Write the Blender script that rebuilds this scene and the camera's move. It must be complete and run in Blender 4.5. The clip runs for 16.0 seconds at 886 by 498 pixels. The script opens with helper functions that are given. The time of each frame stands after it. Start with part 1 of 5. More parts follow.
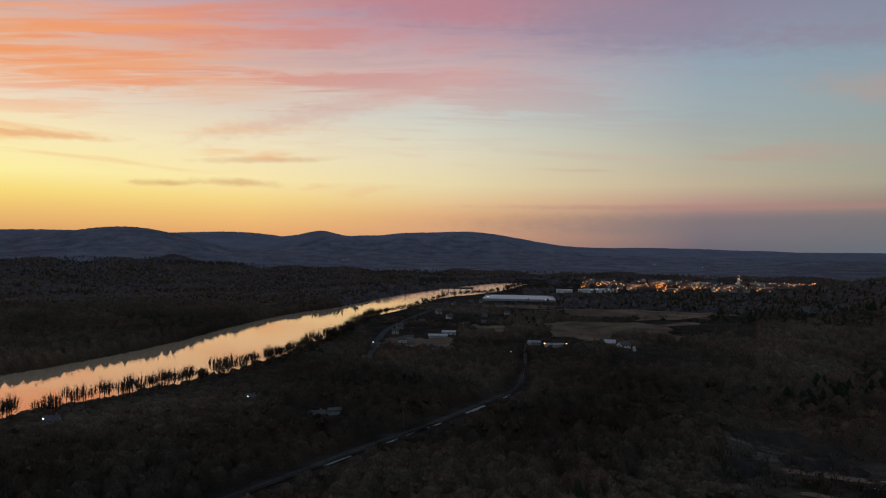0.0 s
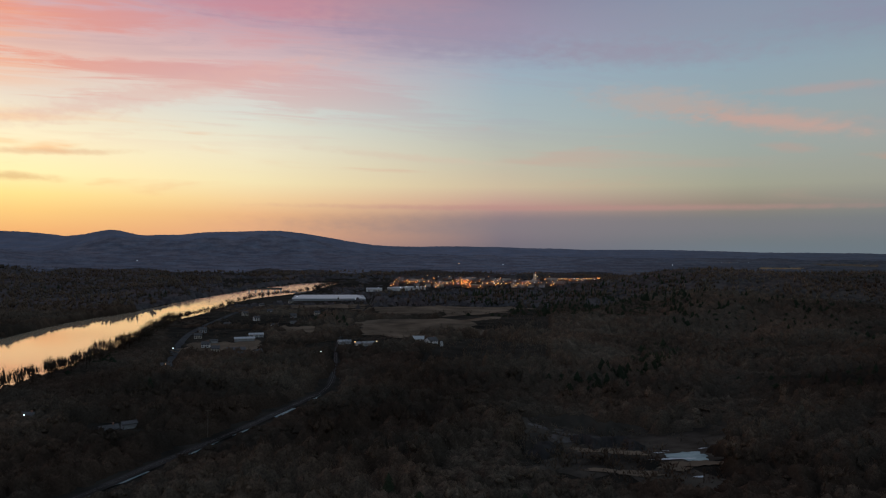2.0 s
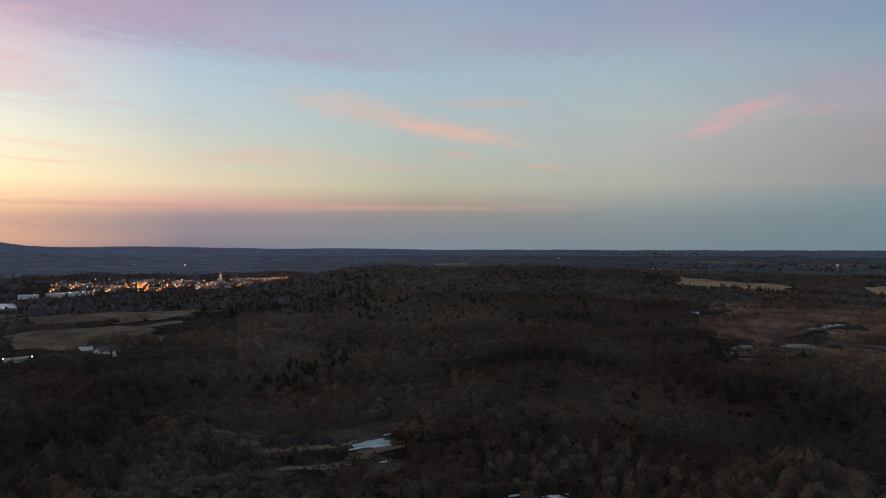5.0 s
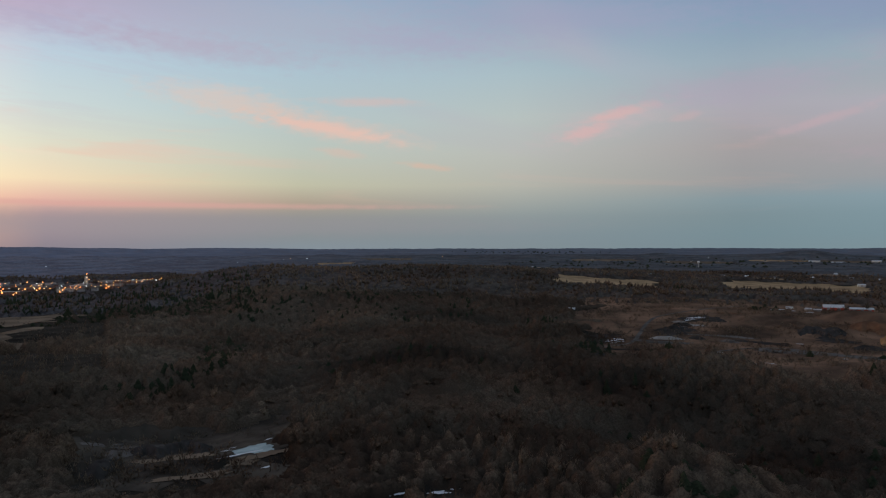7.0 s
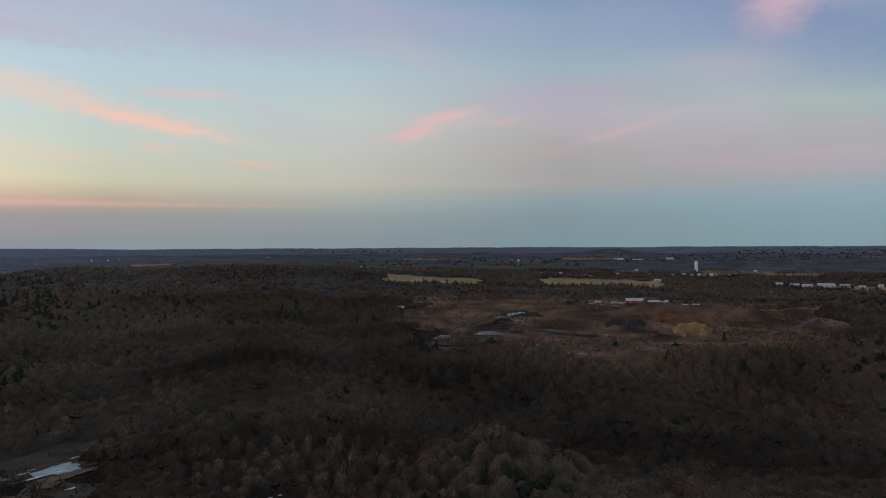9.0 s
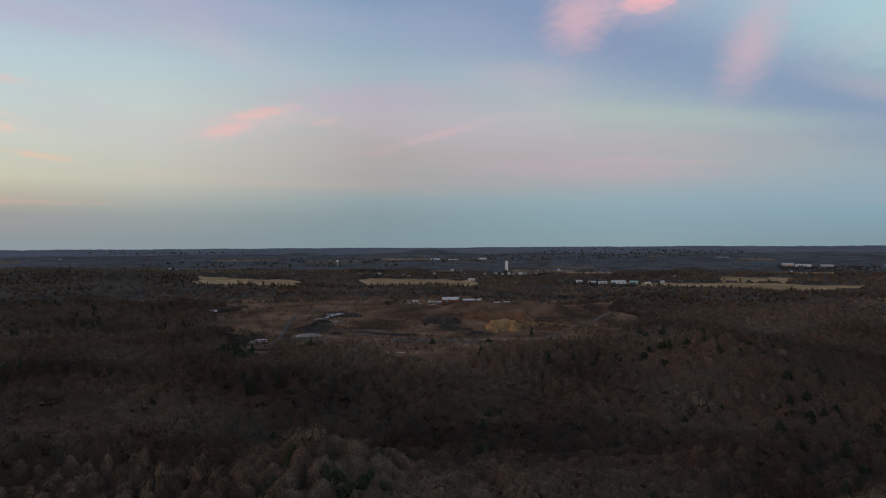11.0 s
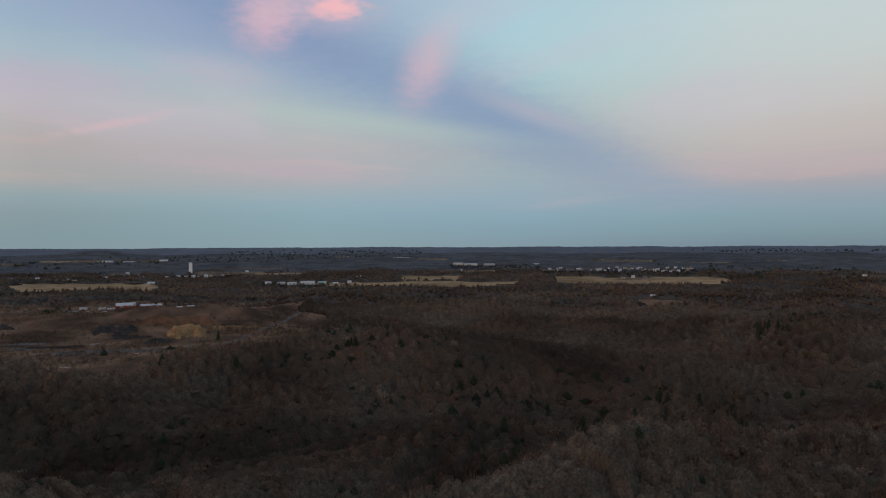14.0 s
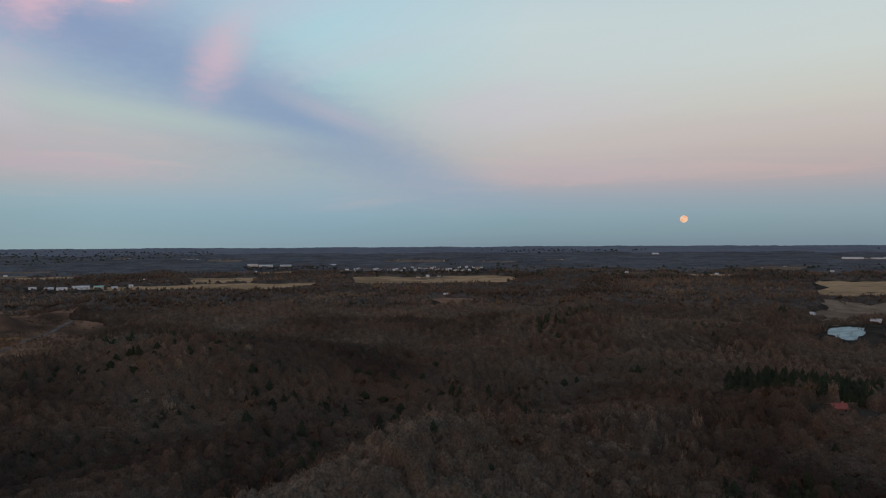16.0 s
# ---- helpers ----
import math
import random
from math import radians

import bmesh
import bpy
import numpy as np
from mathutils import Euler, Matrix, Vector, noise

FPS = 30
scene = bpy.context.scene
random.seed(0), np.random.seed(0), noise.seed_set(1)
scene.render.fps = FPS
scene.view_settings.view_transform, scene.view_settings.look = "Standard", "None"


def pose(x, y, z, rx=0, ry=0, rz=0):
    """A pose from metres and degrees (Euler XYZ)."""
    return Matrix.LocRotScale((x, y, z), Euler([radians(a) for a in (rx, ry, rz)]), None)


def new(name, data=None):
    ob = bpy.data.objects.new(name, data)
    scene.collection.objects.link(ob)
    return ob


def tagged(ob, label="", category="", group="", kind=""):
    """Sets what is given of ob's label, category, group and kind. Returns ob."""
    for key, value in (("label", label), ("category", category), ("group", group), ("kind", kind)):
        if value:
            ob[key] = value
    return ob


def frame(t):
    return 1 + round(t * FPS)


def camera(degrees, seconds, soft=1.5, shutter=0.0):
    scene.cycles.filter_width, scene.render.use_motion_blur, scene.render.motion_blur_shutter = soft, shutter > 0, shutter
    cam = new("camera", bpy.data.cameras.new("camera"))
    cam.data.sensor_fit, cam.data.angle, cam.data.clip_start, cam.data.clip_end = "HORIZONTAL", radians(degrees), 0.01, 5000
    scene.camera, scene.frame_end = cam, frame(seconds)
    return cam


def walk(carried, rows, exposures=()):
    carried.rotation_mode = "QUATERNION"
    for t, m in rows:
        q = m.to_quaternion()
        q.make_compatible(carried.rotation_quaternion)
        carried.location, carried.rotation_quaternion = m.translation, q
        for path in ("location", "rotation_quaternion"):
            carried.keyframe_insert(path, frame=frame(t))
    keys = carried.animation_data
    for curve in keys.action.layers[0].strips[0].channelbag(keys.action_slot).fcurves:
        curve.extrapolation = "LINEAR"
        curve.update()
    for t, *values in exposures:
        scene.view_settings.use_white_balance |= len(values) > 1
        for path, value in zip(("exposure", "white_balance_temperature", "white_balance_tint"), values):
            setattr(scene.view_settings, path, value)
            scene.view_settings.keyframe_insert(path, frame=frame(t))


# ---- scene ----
# ---- camera: a drone hovering 100 m above the woods, turning to its right ----
cam = camera(63.66, 16.0, 1.2)
PATH = [  # seconds, turn to the right, tilt, lean
    (0.0, 0.0, -0.30, -0.89), (0.5, 3.85, -0.25, -0.82), (1.0, 7.57, -0.21, -0.72), (1.5, 11.32, -0.20, -0.60),
    (2.0, 15.18, -0.18, -0.56), (2.5, 19.14, -0.16, -0.49), (3.0, 23.21, -0.15, -0.37), (3.5, 27.28, -0.16, -0.25),
    (4.0, 31.40, -0.15, -0.21), (4.5, 36.44, -0.15, -0.15), (4.7, 37.95, -0.14, -0.12), (6.8, 48.15, -0.20, 0.12),
    (7.0, 49.11, -0.21, 0.14), (7.5, 52.54, -0.23, 0.15), (8.0, 55.98, -0.25, 0.21), (8.5, 59.38, -0.26, 0.24),
    (9.0, 62.77, -0.29, 0.30), (11.5, 81.01, -0.30, 0.27), (12.0, 84.92, -0.30, 0.21), (12.5, 89.12, -0.34, 0.21),
    (13.0, 93.37, -0.36, 0.19), (13.5, 97.59, -0.35, 0.23), (14.0, 101.78, -0.35, 0.23), (14.5, 105.93, -0.36, 0.26),
    (15.0, 110.09, -0.38, 0.24), (15.5, 114.31, -0.37, 0.28), (16.0, 117.94, -0.37, 0.31)]
EYE = 100.0
walk(cam, [(t, pose(0, 0, EYE, 90 + tilt, lean, -turn)) for t, turn, tilt, lean in PATH],
     exposures=[(0.0, -0.78, 6250, 10), (3.5, -0.32, 6300, 10), (7.0, -0.03, 6450, 10), (9.0, 0.1, 6520, 10), (12.0, 0.17, 6620, 10), (16.0, 0.25, 6560, 10)])


# ---- sky: dawn, the sun still under the horizon at the river's side ----
def linear(code, stops=0.0):
    rgb = [int(code[i:i + 2], 16) / 255 for i in (0, 2, 4)]
    return [(c / 12.92 if c < 0.04045 else ((c + 0.055) / 1.055) ** 2.4) * 2 ** -stops for c in rgb] + [1.0]


class Nodes:
    """Short hand for a node tree."""

    def __init__(self, tree):
        self.tree = tree

    def put(self, socket, value):
        if isinstance(value, bpy.types.NodeSocket):
            self.tree.links.new(value, socket)
        elif value is not None:
            socket.default_value = value

    def node(self, kind, *values, **settings):
        n = self.tree.nodes.new("ShaderNode" + kind)
        for key, value in settings.items():
            setattr(n, key, value)
        for socket, value in zip(n.inputs, values):
            self.put(socket, value)
        return n

    def math(self, op, a, b=None, c=None, clamp=False):
        return self.node("Math", a, b, c, operation=op, use_clamp=clamp).outputs[0]

    def ramp(self, value, a, b, lo=0.0, hi=1.0, smooth=True):
        n = self.node("MapRange", value, a, b, lo, hi)
        n.interpolation_type = "SMOOTHSTEP" if smooth else "LINEAR"
        return n.outputs[0]

    def mix(self, factor, a, b, how="MIX"):
        n = self.node("Mix", data_type="RGBA", blend_type=how)
        self.put(n.inputs[0], factor), self.put(n.inputs[6], a), self.put(n.inputs[7], b)
        return n.outputs[2]

    def noise(self, vector, scale, detail=4.0, rough=0.55, warp=0.0):
        n = self.node("TexNoise")
        self.put(n.inputs["Vector"], vector)
        n.inputs["Scale"].default_value, n.inputs["Detail"].default_value = scale, detail
        n.inputs["Roughness"].default_value, n.inputs["Distortion"].default_value = rough, warp
        return n.outputs[0]

    def scaled(self, vector, x, y, z, turn=0.0):
        n = self.node("Mapping", vector)
        n.inputs["Rotation"].default_value = (0, 0, radians(turn))
        n.inputs["Scale"].default_value = (x, y, z)
        return n.outputs[0]


world = bpy.data.worlds.new("dawn_sky")
scene.world = world
world.use_nodes = True
world.node_tree.nodes.clear()
S = Nodes(world.node_tree)
way = S.node("TexCoord").outputs["Generated"]
axis = S.node("SeparateXYZ", way)
DX, DY, DZ = axis.outputs
azimuth = S.math("MULTIPLY", S.math("ARCTAN2", DX, DY), 57.29578)
slope = S.math("DIVIDE", DZ, S.math("MAXIMUM", S.math("SQRT", S.math("ADD", S.math("MULTIPLY", DX, DX), S.math("MULTIPLY", DY, DY))), 0.02))

LEVELS = (0.0, 0.015, 0.04, 0.06, 0.085, 0.13, 0.18, 0.24, 0.30, 0.36)


def sky_column(stops, codes, top="8698ae"):
    n = S.node("ValToRGB", S.math("DIVIDE", slope, 1.2, clamp=True))
    ramp = n.color_ramp
    ramp.elements[0].color = linear(codes.split()[0], stops)
    ramp.elements[1].color = linear(top, 0.0)
    for level, code in list(zip(LEVELS, codes.split()))[1:]:
        ramp.elements.new(level / 1.2).color = linear(code, stops)
    return n.outputs[0]


COLUMNS = [  # azimuth, stops, colours from the horizon upwards
    (-180, 0.2, "7c8c98 8498a2 8ca2ae 98a4b2 b0a8b0 c4b8b8 c8c4c4 c8cccf c0c8d0 b8c4d0"),
    (-110, 0.1, "80868c 888c90 98989a a4a4a6 acb0b4 acb4bc a8b4c4 a0b0c6 98acc8 94a8c8"),
    (-62, -0.6, "c09070 d0a474 dcb47c e4c488 e8d4a4 e4d8b4 d8d0bc c8bcb8 b8b4bc acb0c0"),
    (-33, -0.75, "d09860 e0a868 f0c470 fadc78 fff0a0 fdeab4 f0d8bc e8b898 d8b4a8 c8bcc0"),
    (-15, -0.75, "e0a068 eaac6c f2c478 f8d888 fce6a8 f4e4bc e0d0bc dcb4a4 c8a4a8 a898a8"),
    (0, -0.75, "c89478 d8a078 e0ac7c e8c490 ead8a8 e4dabc d0d0c4 d0b4b0 bc98a0 a88892"),
    (20, -0.75, "706870 7a6e74 8a7678 b89084 c4b094 b4b0a0 a4acac 98a6b0 968ca0 80788e"),
    (38, 0.0, "8a9098 8c8f92 989490 b4a090 c8c0a8 c4c6bc bcc6c8 b4c4d0 a8b6ca 9aacc6"),
    (55, 0.1, "8a9298 8c949a 969c9e aaaaa6 c0bab0 c6c2bc c4c8c6 b6c4cc a4b4c6 96a8c2"),
    (72, 0.18, "84949c 84969e 88989f 90a0a8 a8a4a6 b4a8aa b8b0b8 a8b4c2 90a8c0 7c98b8"),
    (92, 0.15, "8a9ca4 8a9ea8 8ca4b0 94a8b4 a8a8b0 b4acb2 b0b8ba a4b4c2 98a8c0 90a0bc"),
    (108, 0.2, "8496a2 869caa 8ca4b4 94a8b8 9cacb8 a8b0b4 acbcc0 acc8d0 a8ccd8 a4cad8"),
    (125, 0.25, "7c8c98 8498a2 8ca2ae 98a4b2 b0a8b0 c4b8b8 c8c4c4 c8cccf c8d0d4 c0ccd4"),
    (148, 0.25, "7c8a96 84949e 90a0aa 9ca2ac b4a6aa c4b4b0 ccc4be ced0ce cad0d2 c4ccd0"),
    (180, 0.2, "7c8c98 8498a2 8ca2ae 98a4b2 b0a8b0 c4b8b8 c8c4c4 c8cccf c0c8d0 b8c4d0")]
sky = sky_column(*COLUMNS[0][1:])
for (before, *_), (here, stops, codes) in zip(COLUMNS, COLUMNS[1:]):
    sky = S.mix(S.ramp(azimuth, before, here, smooth=False), sky, sky_column(stops, codes))

# a cloud deck in perspective, drawn out into streaks
deck = S.node("CombineXYZ", S.math("DIVIDE", DX, S.math("MAXIMUM", S.math("ADD", DZ, 0.04), 0.04)),
              S.math("DIVIDE", DY, S.math("MAXIMUM", S.math("ADD", DZ, 0.04), 0.04)), 0.0).outputs[0]
streak = S.noise(S.scaled(deck, 0.30, 1.2, 1, 62), 1.0, 6.0, 0.62, 0.8)
fine = S.noise(S.scaled(deck, 0.8, 2.8, 1, 55), 1.6, 5.0, 0.6, 1.2)
ripple = S.math("ADD", S.math("MULTIPLY", streak, 0.65), S.math("MULTIPLY", fine, 0.35))
dawn = S.math("MULTIPLY", S.ramp(azimuth, -80, -48), S.ramp(slope, 0.62, 0.40))
east = S.math("MULTIPLY", S.math("MULTIPLY", S.ramp(azimuth, 48, 0), S.ramp(slope, 0.10, 0.24)), dawn)
tint = S.mix(S.ramp(azimuth, -30, 0), linear("ff9458", -0.6), linear("dc9494", -0.45))
tint = S.mix(S.ramp(azimuth, 0, 30), tint, linear("aa9eb4", -0.3))
sky = S.mix(S.math("MULTIPLY", S.math("MULTIPLY", S.ramp(ripple, 0.47, 0.585), east), S.ramp(azimuth, -18, 12, 0.72, 0.34)), sky, tint)
shade = S.mix(S.ramp(azimuth, -20, 20), linear("a88c96", -0.6), linear("8a88a8", -0.5))
sky = S.mix(S.math("MULTIPLY", S.math("MULTIPLY", S.ramp(ripple, 0.52, 0.38), S.math("MULTIPLY", east, S.ramp(slope, 0.2, 0.33))), 0.6), sky, shade)
low = S.noise(S.node("CombineXYZ", S.math("MULTIPLY", azimuth, 0.05), S.math("MULTIPLY", slope, 26.0), 0.0).outputs[0], 1.0, 4.0, 0.55, 0.6)
band = S.math("MULTIPLY", S.ramp(slope, 0.03, 0.07), S.ramp(slope, 0.22, 0.12))
sky = S.mix(S.math("MULTIPLY", S.math("MULTIPLY", S.ramp(low, 0.54, 0.70), S.math("MULTIPLY", band, dawn)), S.ramp(azimuth, 50, -10, 0.08, 0.6)), sky, S.mix(S.ramp(azimuth, -20, 15), linear("f6b070", -0.7), linear("e0a090", -0.4)))
west = S.math("MULTIPLY", S.ramp(azimuth, 35, 60), S.ramp(slope, 0.10, 0.2))
soft = S.noise(S.scaled(deck, 0.35, 0.9, 1, -25), 0.8, 2.5, 0.5, 0.6)
sky = S.mix(S.math("MULTIPLY", S.math("MULTIPLY", S.ramp(soft, 0.46, 0.66), west), 0.45), sky, linear("c4b4c4", 0.1))

orange = S.noise(S.scaled(deck, 0.5, 3.4, 1, 78), 1.5, 6.0, 0.65, 0.7)
here = S.math("MULTIPLY", S.ramp(azimuth, -10, -24), S.math("MULTIPLY", S.ramp(slope, 0.17, 0.21), S.ramp(slope, 0.35, 0.27)))
sky = S.mix(S.math("MULTIPLY", S.math("MULTIPLY", S.ramp(orange, 0.43, 0.58), S.math("MULTIPLY", here, dawn)), 0.7), sky, linear("ffa468", -0.6))
# single clouds: azimuth, slope, half width (degrees), half height (slope), lean, colour, strength, raggedness
wobble = S.node("TexNoise")
S.put(wobble.inputs["Vector"], S.node("CombineXYZ", S.math("MULTIPLY", azimuth, 0.16), S.math("MULTIPLY", slope, 22.0), 0.0).outputs[0])
wobble.inputs["Detail"].default_value, wobble.inputs["Roughness"].default_value = 3.0, 0.55
wob = S.math("SUBTRACT", wobble.outputs[0], 0.5)


def cloud(az, level, wide, high, lean, code, stops, strength, ragged=1.2, feather=0.1):
    global sky
    da = S.math("SUBTRACT", azimuth, az)
    dv = S.math("SUBTRACT", S.math("SUBTRACT", slope, level), S.math("MULTIPLY", da, lean))
    a, b = S.math("DIVIDE", da, wide), S.math("DIVIDE", dv, high)
    d = S.math("SQRT", S.math("ADD", S.math("MULTIPLY", a, a), S.math("MULTIPLY", b, b)))
    d = S.math("ADD", d, S.math("MULTIPLY", wob, ragged))
    sky = S.mix(S.math("MULTIPLY", S.ramp(d, 1.15 + feather, 0.25 - feather), strength), sky, linear(code, stops))


cloud(-6.0, 0.200, 14.0, 0.020, 0.0049, "e0b0a4", -0.6, 0.45, 1.6)
cloud(0.0, 0.330, 10.0, 0.030, 0.0, "c48494", -0.6, 0.5)
cloud(15.0, 0.300, 11.0, 0.040, -0.002, "968a9e", -0.6, 0.5)
cloud(-21.4, 0.076, 2.6, 0.005, 0.0006, "d09860", -0.5, 0.5)
cloud(-16.0, 0.080, 3.4, 0.006, -0.0003, "d49c68", -0.5, 0.5)
cloud(-14.0, 0.112, 6.0, 0.005, 0.001, "e0a880", -0.5, 0.45)
cloud(-30.0, 0.128, 6.0, 0.006, 0.0, "f0a060", -0.6, 0.6)
cloud(26.0, 0.055, 24.0, 0.005, 0.0, "cc9890", -0.3, 0.6, 0.7)
cloud(30.0, 0.030, 30.0, 0.020, 0.0, "8a8288", -0.35, 0.5, 0.6)
cloud(12.0, 0.125, 9.0, 0.006, -0.0012, "dcc0aa", -0.5, 0.35)
cloud(32.5, 0.195, 6.5, 0.024, -0.002, "ecc4b4", 0.0, 0.5)
cloud(40.0, 0.165, 8.0, 0.020, -0.0028, "ecc0b0", 0.0, 0.45)
cloud(40.0, 0.163, 6.0, 0.010, -0.0026, "f8c0b0", 0.0, 0.6)
cloud(43.2, 0.201, 4.5, 0.008, 0.0, "e4b8b0", 0.0, 0.45)
cloud(41.0, 0.13, 2.2, 0.007, -0.002, "e8b8a8", 0.0, 0.4)
cloud(47.8, 0.112, 2.4, 0.005, -0.002, "eeb49c", 0.0, 0.4)
cloud(62.0, 0.168, 6.0, 0.024, 0.004, "d4b8bc", 0.05, 0.4)
cloud(38.0, 0.305, 17.0, 0.055, -0.001, "b6b0c0", 0.0, 0.5, 1.0, 0.3)
cloud(60.4, 0.156, 2.2, 0.011, 0.004, "ecb4b2", 0.05, 0.55)
cloud(63.0, 0.180, 3.2, 0.009, 0.004, "f0b4b0", 0.05, 0.5)
cloud(68.0, 0.172, 1.4, 0.007, 0.003, "e0b0b2", 0.05, 0.3)
cloud(77.0, 0.155, 4.6, 0.008, 0.0045, "d8b0b6", 0.1, 0.4)
cloud(72.0, 0.205, 9.0, 0.026, 0.001, "bcaabc", 0.1, 0.45)
cloud(90.0, 0.285, 24.0, 0.085, -0.0062, "8494b8", 0.2, 0.85, 0.35, 0.32)
cloud(106.0, 0.175, 13.0, 0.048, -0.0068, "8698b8", 0.2, 0.8, 0.35, 0.32)
cloud(116.5, 0.095, 9.0, 0.024, -0.0040, "94a4b8", 0.2, 0.5, 0.3, 0.3)
cloud(88.0, 0.105, 12.0, 0.018, -0.001, "c0a8b2", 0.15, 0.45)
cloud(98.0, 0.165, 12.0, 0.017, -0.002, "b4c0b8", 0.15, 0.4, 1.0, 0.3)
cloud(88.0, 0.310, 2.8, 0.050, 0.003, "dcb0bc", 0.12, 0.75, 0.8, 0.25)
cloud(92.0, 0.328, 5.0, 0.034, 0.0, "d4b2be", 0.12, 0.55, 1.0, 0.25)
cloud(93.4, 0.328, 2.4, 0.018, 0.0, "f8b4b8", 0.1, 0.8)
cloud(100.6, 0.250, 2.4, 0.052, 0.012, "d2b0bc", 0.13, 0.7, 0.8, 0.35)
cloud(48.0, 0.285, 8.0, 0.022, -0.001, "b0a6c0", 0.0, 0.5, 1.4, 0.3)
cloud(30.0, 0.265, 9.0, 0.020, -0.001, "b09cb0", -0.2, 0.5, 1.4, 0.3)
cloud(84.0, 0.235, 5.0, 0.024, -0.002, "c2b0bc", 0.12, 0.45, 1.2, 0.3)
cloud(60.0, 0.315, 15.0, 0.034, -0.0008, "a8a4c0", 0.05, 0.6, 1.0, 0.3)
cloud(78.0, 0.300, 8.0, 0.05, -0.003, "9ca2c0", 0.15, 0.55, 1.0, 0.3)
cloud(109.0, 0.182, 5.0, 0.016, -0.006, "bcaebc", 0.15, 0.4, 1.0, 0.3)
cloud(128.0, 0.10, 12.0, 0.020, 0.0, "c6b0b6", 0.25, 0.4)
cloud(138.0, 0.150, 14.0, 0.024, 0.0, "c8b8b8", 0.25, 0.35)

nishita = S.node("TexSky")
nishita.sky_type, nishita.sun_disc = "NISHITA", False
nishita.sun_elevation, nishita.sun_rotation = radians(-1.0), radians(-42)
balance = S.mix(S.ramp(azimuth, 8, 36), (1, 1, 1, 1), (0.93, 1.005, 1.0, 1))
sky = S.mix(1.0, sky, balance, "MULTIPLY")
glow = S.mix(1.0, sky, S.mix(1.0, nishita.outputs[0], (0.02, 0.02, 0.02, 1), "MULTIPLY"), "ADD")
back = S.node("Background", glow, 1.0)
S.tree.links.new(back.outputs[0], S.node("OutputWorld").inputs[0])


# ---- materials ----
def material(name, rough=0.8, metal=0.0):
    m = bpy.data.materials.new(name)
    m.use_nodes = True
    m.node_tree.nodes.clear()
    n = Nodes(m.node_tree)
    bsdf = n.node("BsdfPrincipled")
    bsdf.inputs["Roughness"].default_value, bsdf.inputs["Metallic"].default_value = rough, metal
    m.node_tree.links.new(bsdf.outputs[0], n.node("OutputMaterial").inputs[0])
    return m, n, bsdf


def rough_surface(name, dark, light, scale, rough=0.85, bump=0.0, second=0.12, spread=(0.35, 0.65)):
    """Two scales of noise between two colours, in metres."""
    m, n, bsdf = material(name, rough)
    place = n.node("NewGeometry").outputs["Position"]
    one, two = n.noise(place, scale, 5.0), n.noise(place, scale * second, 3.0)
    f = n.ramp(n.math("ADD", n.math("MULTIPLY", one, 0.5), n.math("MULTIPLY", two, 0.5)), *spread)
    n.put(bsdf.inputs["Base Color"], n.mix(f, (*dark, 1), (*light, 1)))
    if bump:
        n.put(bsdf.inputs["Normal"], bumped(n, one, bump))
    bsdf.inputs["Specular IOR Level"].default_value = 0.0
    return m


def bumped(n, value, strength, distance=1.0):
    b = n.node("Bump")
    b.inputs["Strength"].default_value, b.inputs["Distance"].default_value = strength, distance
    n.put(b.inputs["Height"], value)
    return b.outputs[0]


def wood_surface(name, dark, light, far=0.004, grain=0.0, ruddy=(1.06, 0.95, 0.88), ashen=(0.96, 1.0, 0.98), valley=None):
    """Bark and twigs; each tree carries its own tone."""
    m, n, bsdf = material(name, 0.9)
    place = n.node("NewGeometry").outputs["Position"]
    tone = n.node("Attribute", attribute_name="tone").outputs["Fac"]
    stand = n.noise(place, far, 3.0)
    if grain:
        tone = n.ramp(n.noise(place, grain, 6.0, 0.75), 0.34, 0.68)
    f = n.math("ADD", n.math("MULTIPLY", tone, 0.82), n.math("MULTIPLY", n.ramp(stand, 0.35, 0.65), 0.18))
    if not grain:  # twig against twig
        fine = n.noise(place, 0.9, 4.0, 0.7)
        f = n.math("MULTIPLY", f, n.math("ADD", n.math("MULTIPLY", n.ramp(fine, 0.3, 0.7), 1.1), 0.45))
        n.put(bsdf.inputs["Normal"], bumped(n, fine, 0.6, 0.8))
    # maple and oak stands are redder, ash and aspen greyer
    kin = n.mix(n.ramp(n.noise(place, 0.013, 3.0), 0.38, 0.62), (*ruddy, 1), (*ashen, 1))
    if valley:  # haze over the river valley, painted as a paler, bluer wood colour
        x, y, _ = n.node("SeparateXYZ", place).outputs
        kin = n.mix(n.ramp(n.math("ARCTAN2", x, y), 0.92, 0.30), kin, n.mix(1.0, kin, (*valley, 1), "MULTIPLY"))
    n.put(bsdf.inputs["Base Color"], n.mix(1.0, n.mix(f, (*dark, 1), (*light, 1)), kin, "MULTIPLY"))
    bsdf.inputs["Specular IOR Level"].default_value = 0.0
    return m


def plain(name, colour, rough=0.7, metal=0.0, stain=0.25, scale=0.6):
    m, n, bsdf = material(name, rough, metal)
    place = n.node("NewGeometry").outputs["Position"]
    f = n.ramp(n.noise(place, scale, 4.0), 0.3, 0.75)
    n.put(bsdf.inputs["Base Color"], n.mix(f, (*[c * (1 - stain) for c in colour], 1), (*colour, 1)))
    return m


def lamp_light(name, colour, strength):
    m, n, bsdf = material(name)
    bsdf.inputs["Emission Color"].default_value = (*colour, 1)
    bsdf.inputs["Emission Strength"].default_value = strength
    return m


